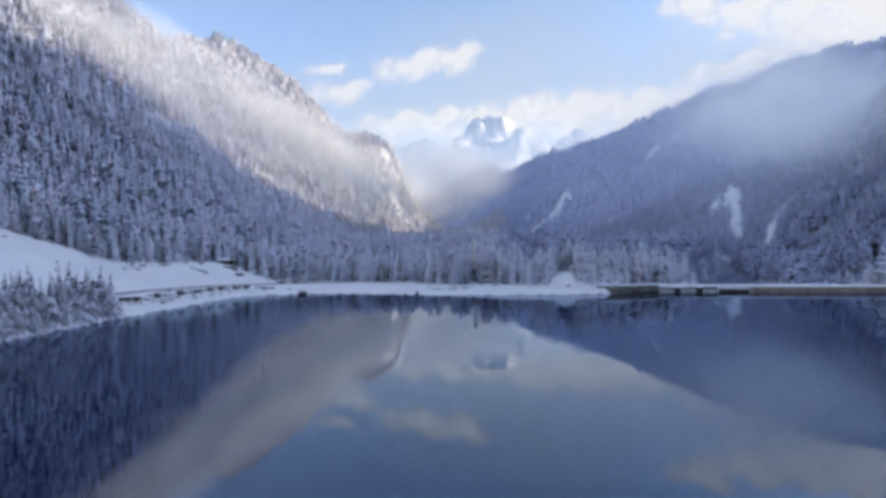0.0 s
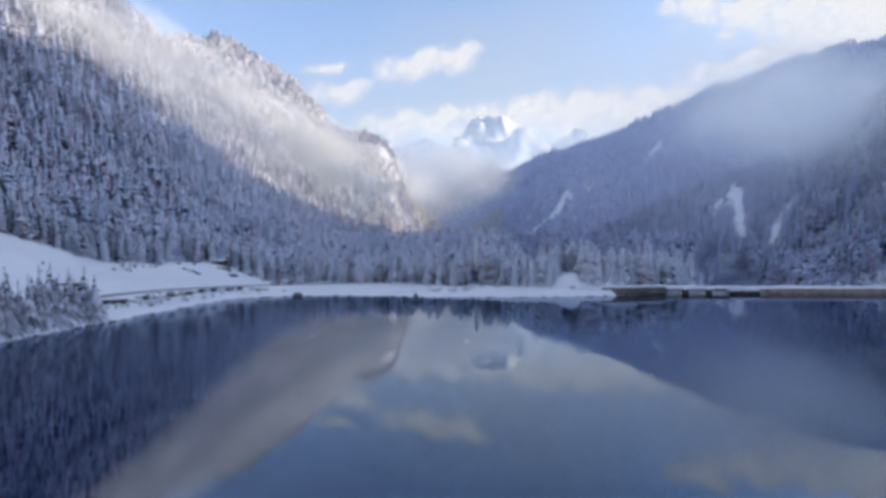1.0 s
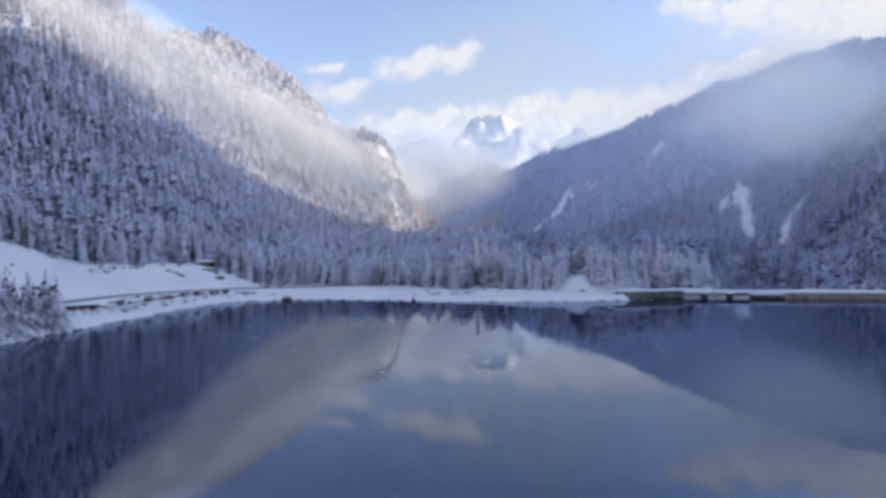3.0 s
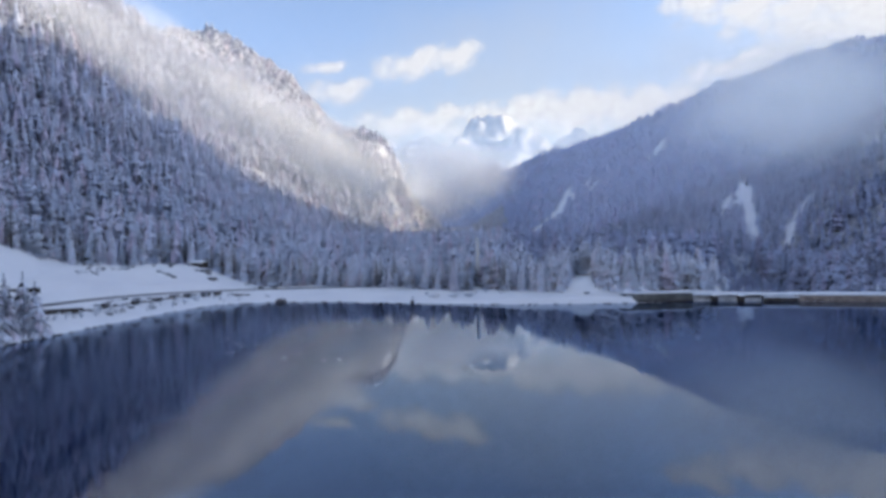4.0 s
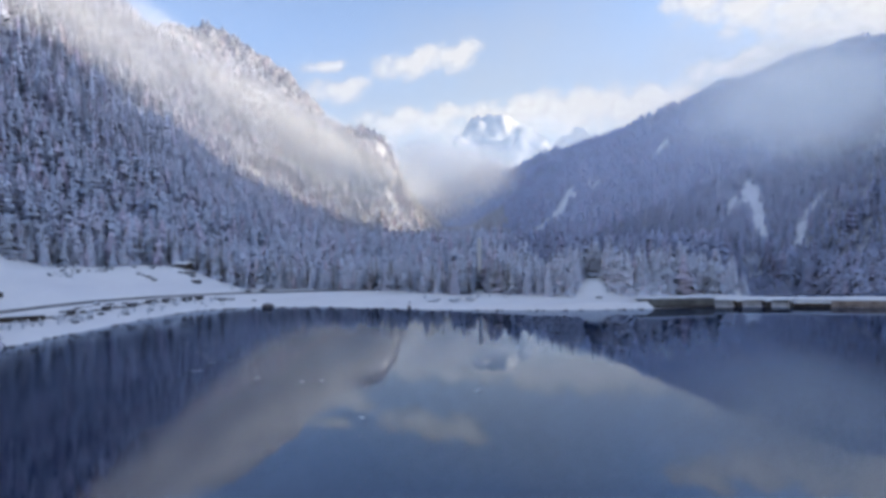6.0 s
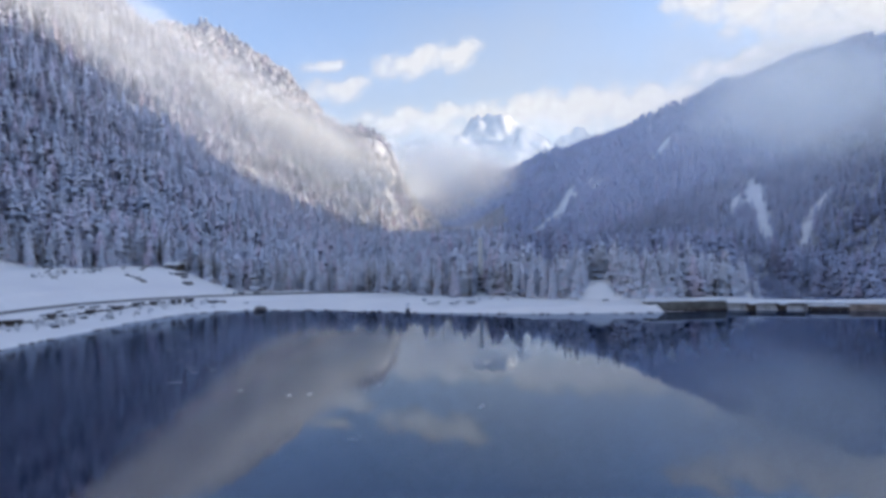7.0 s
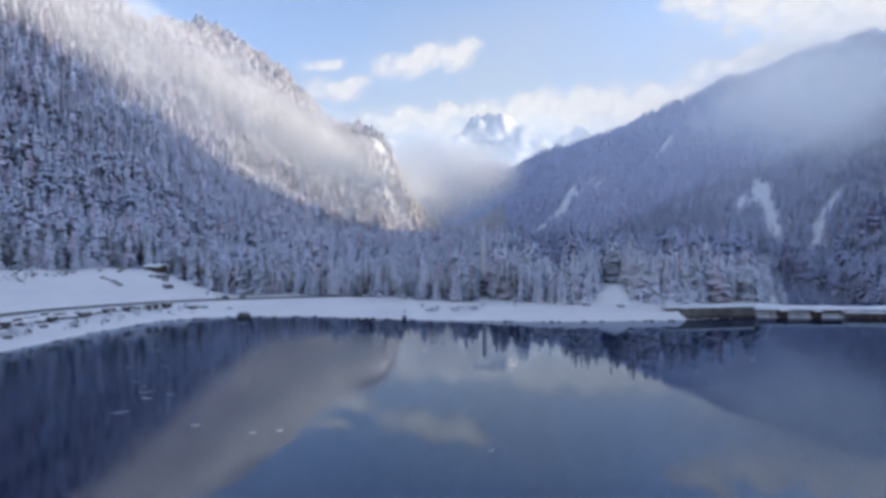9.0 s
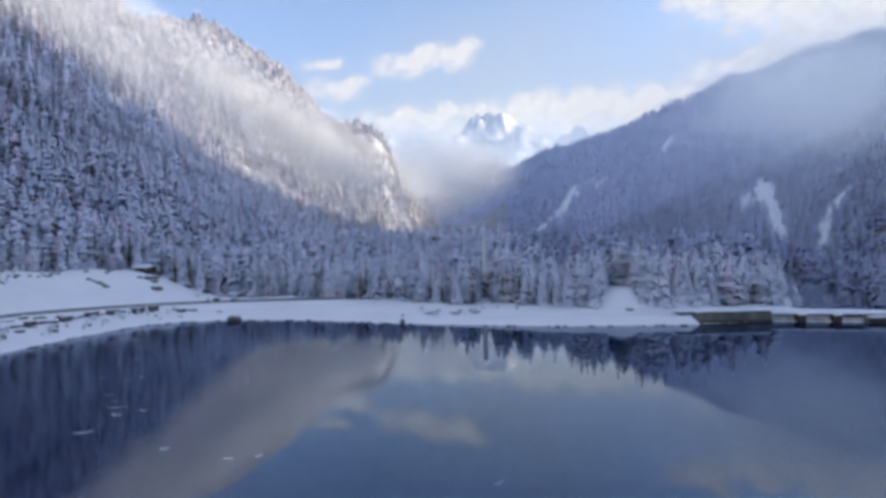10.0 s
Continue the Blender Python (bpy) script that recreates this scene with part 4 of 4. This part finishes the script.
def bank_of_mist(kind, mid, wide, high, scale, dens, seed, tint, soft, turn, ragged, label, roll=0.0, bulge=0.15, facing=True):
    """Several thin veils one behind the other."""
    n = math.ceil(dens / 0.145)
    for k in range(n):
        back = 13.0 * (k - (n - 1) / 2)
        sheet("mist", (mid[0] + back * 0.1, mid[1] + back, mid[2] + back * 0.15), wide * (1 + 0.06 * k), high * (1 - 0.05 * k),
              mist_material(kind, scale, dens / n, seed + 7.3 * k, 0.0, tint, soft, turn, ragged), label, roll, bulge, facing=facing)


for k, (mid, wide, high, roll, dens) in enumerate([
        ((-310, 620, 200), 620, 170, 33, 0.32), ((-240, 690, 165), 620, 170, 32, 0.38), ((-180, 730, 140), 500, 170, 30, 0.48), ((-120, 770, 120), 370, 170, 26, 0.48), ((-115, 690, 85), 300, 120, 24, 0.28), ((-340, 540, 203), 440, 145, 33, 0.36)]):
    bank_of_mist("slope_mist", mid, wide, high, 0.021, dens, k, (0.86, 0.84, 0.76), (0.15, 0.95), (0.15, -0.2, 1.0), 1.8, "thin sunlit mist drifting along the wooded slope", roll)
for k, (mid, wide, high) in enumerate([((0, 880, 108), 290, 230), ((20, 980, 112), 300, 250), ((-40, 1040, 145), 320, 250)]):
    bank_of_mist("valley_mist", mid, wide, high, 0.016, 0.62, k + 20, (0.95, 0.91, 0.84), (0.2, 0.9), (0.15, -0.2, 1.0), 1.3, "grey mist hanging in the valley's mouth")
for k in range(9):
    y = 470 + 62 * k
    bank_of_mist("mountain_mist", ((0.75 + 0.05 * math.sin(k * 2.4)) * y, y, (0.205 + 0.02 * math.cos(k * 1.7)) * y + 22), (1.08 + 0.1 * math.sin(k * 3.1)) * y, (0.42 + 0.04 * math.cos(k * 2.2)) * y,
                 0.0085, 0.27, k * 1.7 + 40, (0.90, 0.87, 0.78), (0.05, 0.8), (-0.5, -0.5, 1.0), 1.35, "broad bank of grey mist veiling the mountain's upper slope", 0.0, 0.0, False)
for k, (mid, wide, high, dens) in enumerate([((60, 2600, 320), 2600, 900, 0.145), ((60, 2500, 300), 2600, 800, 0.14), ((60, 2700, 320), 2600, 900, 0.145), ((60, 2800, 320), 2700, 900, 0.145), ((-240, 430, 110), 760, 460, 0.10), ((-270, 510, 130), 800, 480, 0.09), ((330, 500, 90), 800, 380, 0.12), ((330, 530, 90), 800, 380, 0.08), ((350, 600, 110), 900, 420, 0.09)]):
    sheet("haze", mid, wide, high, mist_material("valley_haze", 0.003, dens, k + 90, 0.0, (0.80, 0.81, 0.90) if mid[1] < 1000 else (0.97, 0.95, 0.88), (0.0, 0.7), (-0.5, -0.5, 1.0), 0.3), "thin pale haze far down the valley", bulge=0.0, category="haze", facing=False)


def sky_place(u, v, far=4650.0):
    """A place in the sky from its bearing and rise, as parts of the distance."""
    w = Vector((u, 1.0, v)).normalized() * far
    return (w.x, w.y, w.z + EYE)


CLOUDS = [(0.014, 0.306, 0.14, 0.072, 6), (-0.060, 0.292, 0.17, 0.066, 12), (-0.176, 0.253, 0.14, 0.058, 4), (-0.192, 0.294, 0.09, 0.028, 6), (0.10, 0.20, 0.26, 0.10, 4), (0.20, 0.212, 0.30, 0.11, 0),
          (0.31, 0.215, 0.28, 0.095, 2), (0.385, 0.226, 0.12, 0.055, 8), (-0.09, 0.195, 0.16, 0.075, 4), (-0.02, 0.20, 0.16, 0.075, 4), (0.486, 0.279, 0.20, 0.058, 6), (0.545, 0.288, 0.12, 0.06, 8),
          (0.43, 0.395, 0.12, 0.06, 4), (0.50, 0.38, 0.18, 0.075, 0), (0.59, 0.376, 0.22, 0.09, 4), (0.68, 0.34, 0.26, 0.14, 10), (0.76, 0.39, 0.36, 0.18, 4)]
# The clouds' sunlit brightness is emitted by the sheets themselves.
for k, (u, v, wide, high, roll) in enumerate(CLOUDS):
    far = 4650.0
    sheet("cloud", sky_place(u, v), wide * far * 1.3, high * far * 1.3, mist_material("cloud_white", 0.0055, 0.95, k + 60, 0.445, (0.965, 0.99, 1.015), (0.02, 0.75), ragged=1.9), "soft white cloud over the far range", -roll, 0.05, "cloud")


# a glowing sheet added far behind the range to whiten the low sky
sheet("cloud_veil", sky_place(0.15, 0.20, 4750.0), 13000, 3300, mist_material("sky_whitening_glow", 0.0006, 0.50, 95, 0.32, (0.96, 1.0, 1.0), (0.0, 0.7), ragged=0.5), "pale glowing sheet added to whiten the sky", 0.0, 0.0, "cloud")


# ---- thin ice adrift on the lake ----
def ice_piece(x, y, wide, deep, turn):
    """A thin curved scrap of ice lying on the water."""
    bm = bmesh.new()
    n, rim = 18, []
    for k in range(n):
        a = 6.2832 * k / n
        r = 1 + 0.35 * noise.noise(Vector((math.cos(a) * 1.7 + x, math.sin(a) * 1.7 + y, 0)))
        rim.append(bm.verts.new((math.cos(a) * wide * r, math.sin(a) * deep * r + 0.45 * wide * math.cos(a) ** 2, 0)))
    top = bm.faces.new(rim)
    up = bmesh.ops.extrude_face_region(bm, geom=[top])["geom"]
    bmesh.ops.translate(bm, verts=[w for w in up if isinstance(w, bmesh.types.BMVert)], vec=(0, 0, 0.04))
    bmesh.ops.recalc_face_normals(bm, faces=bm.faces[:])
    ob = part("ice_floe", bm, M_ICE)
    ob.matrix_world = pose(x, y, -0.012, 0, 0, turn)
    return tagged(ob, "thin pale scrap of ice adrift on dark water", "ice", "ice adrift on the lake")


for x, y, w in ((-40.3, 140, 1.6), (-42.1, 150, 1.5), (-40.4, 146.7, 1.1), (-37.9, 148.5, 0.8), (-46.7, 156.3, 0.9), (-56.4, 182.4, 1.3), (-47.6, 167.2, 1.0), (-48.9, 165.4, 0.7), (-53.6, 166.8, 0.9),
                (-44, 153, 0.7), (-21, 131.5, 0.5), (-28.6, 134.5, 0.6), (-18.3, 132, 0.5), (4.5, 124.8, 0.5), (-9.7, 113.4, 0.4), (-53, 190, 0.9)):
    ice_piece(x, y, w * 0.75, w * 0.75 * rnd.uniform(0.10, 0.22), rnd.uniform(-30, 30))
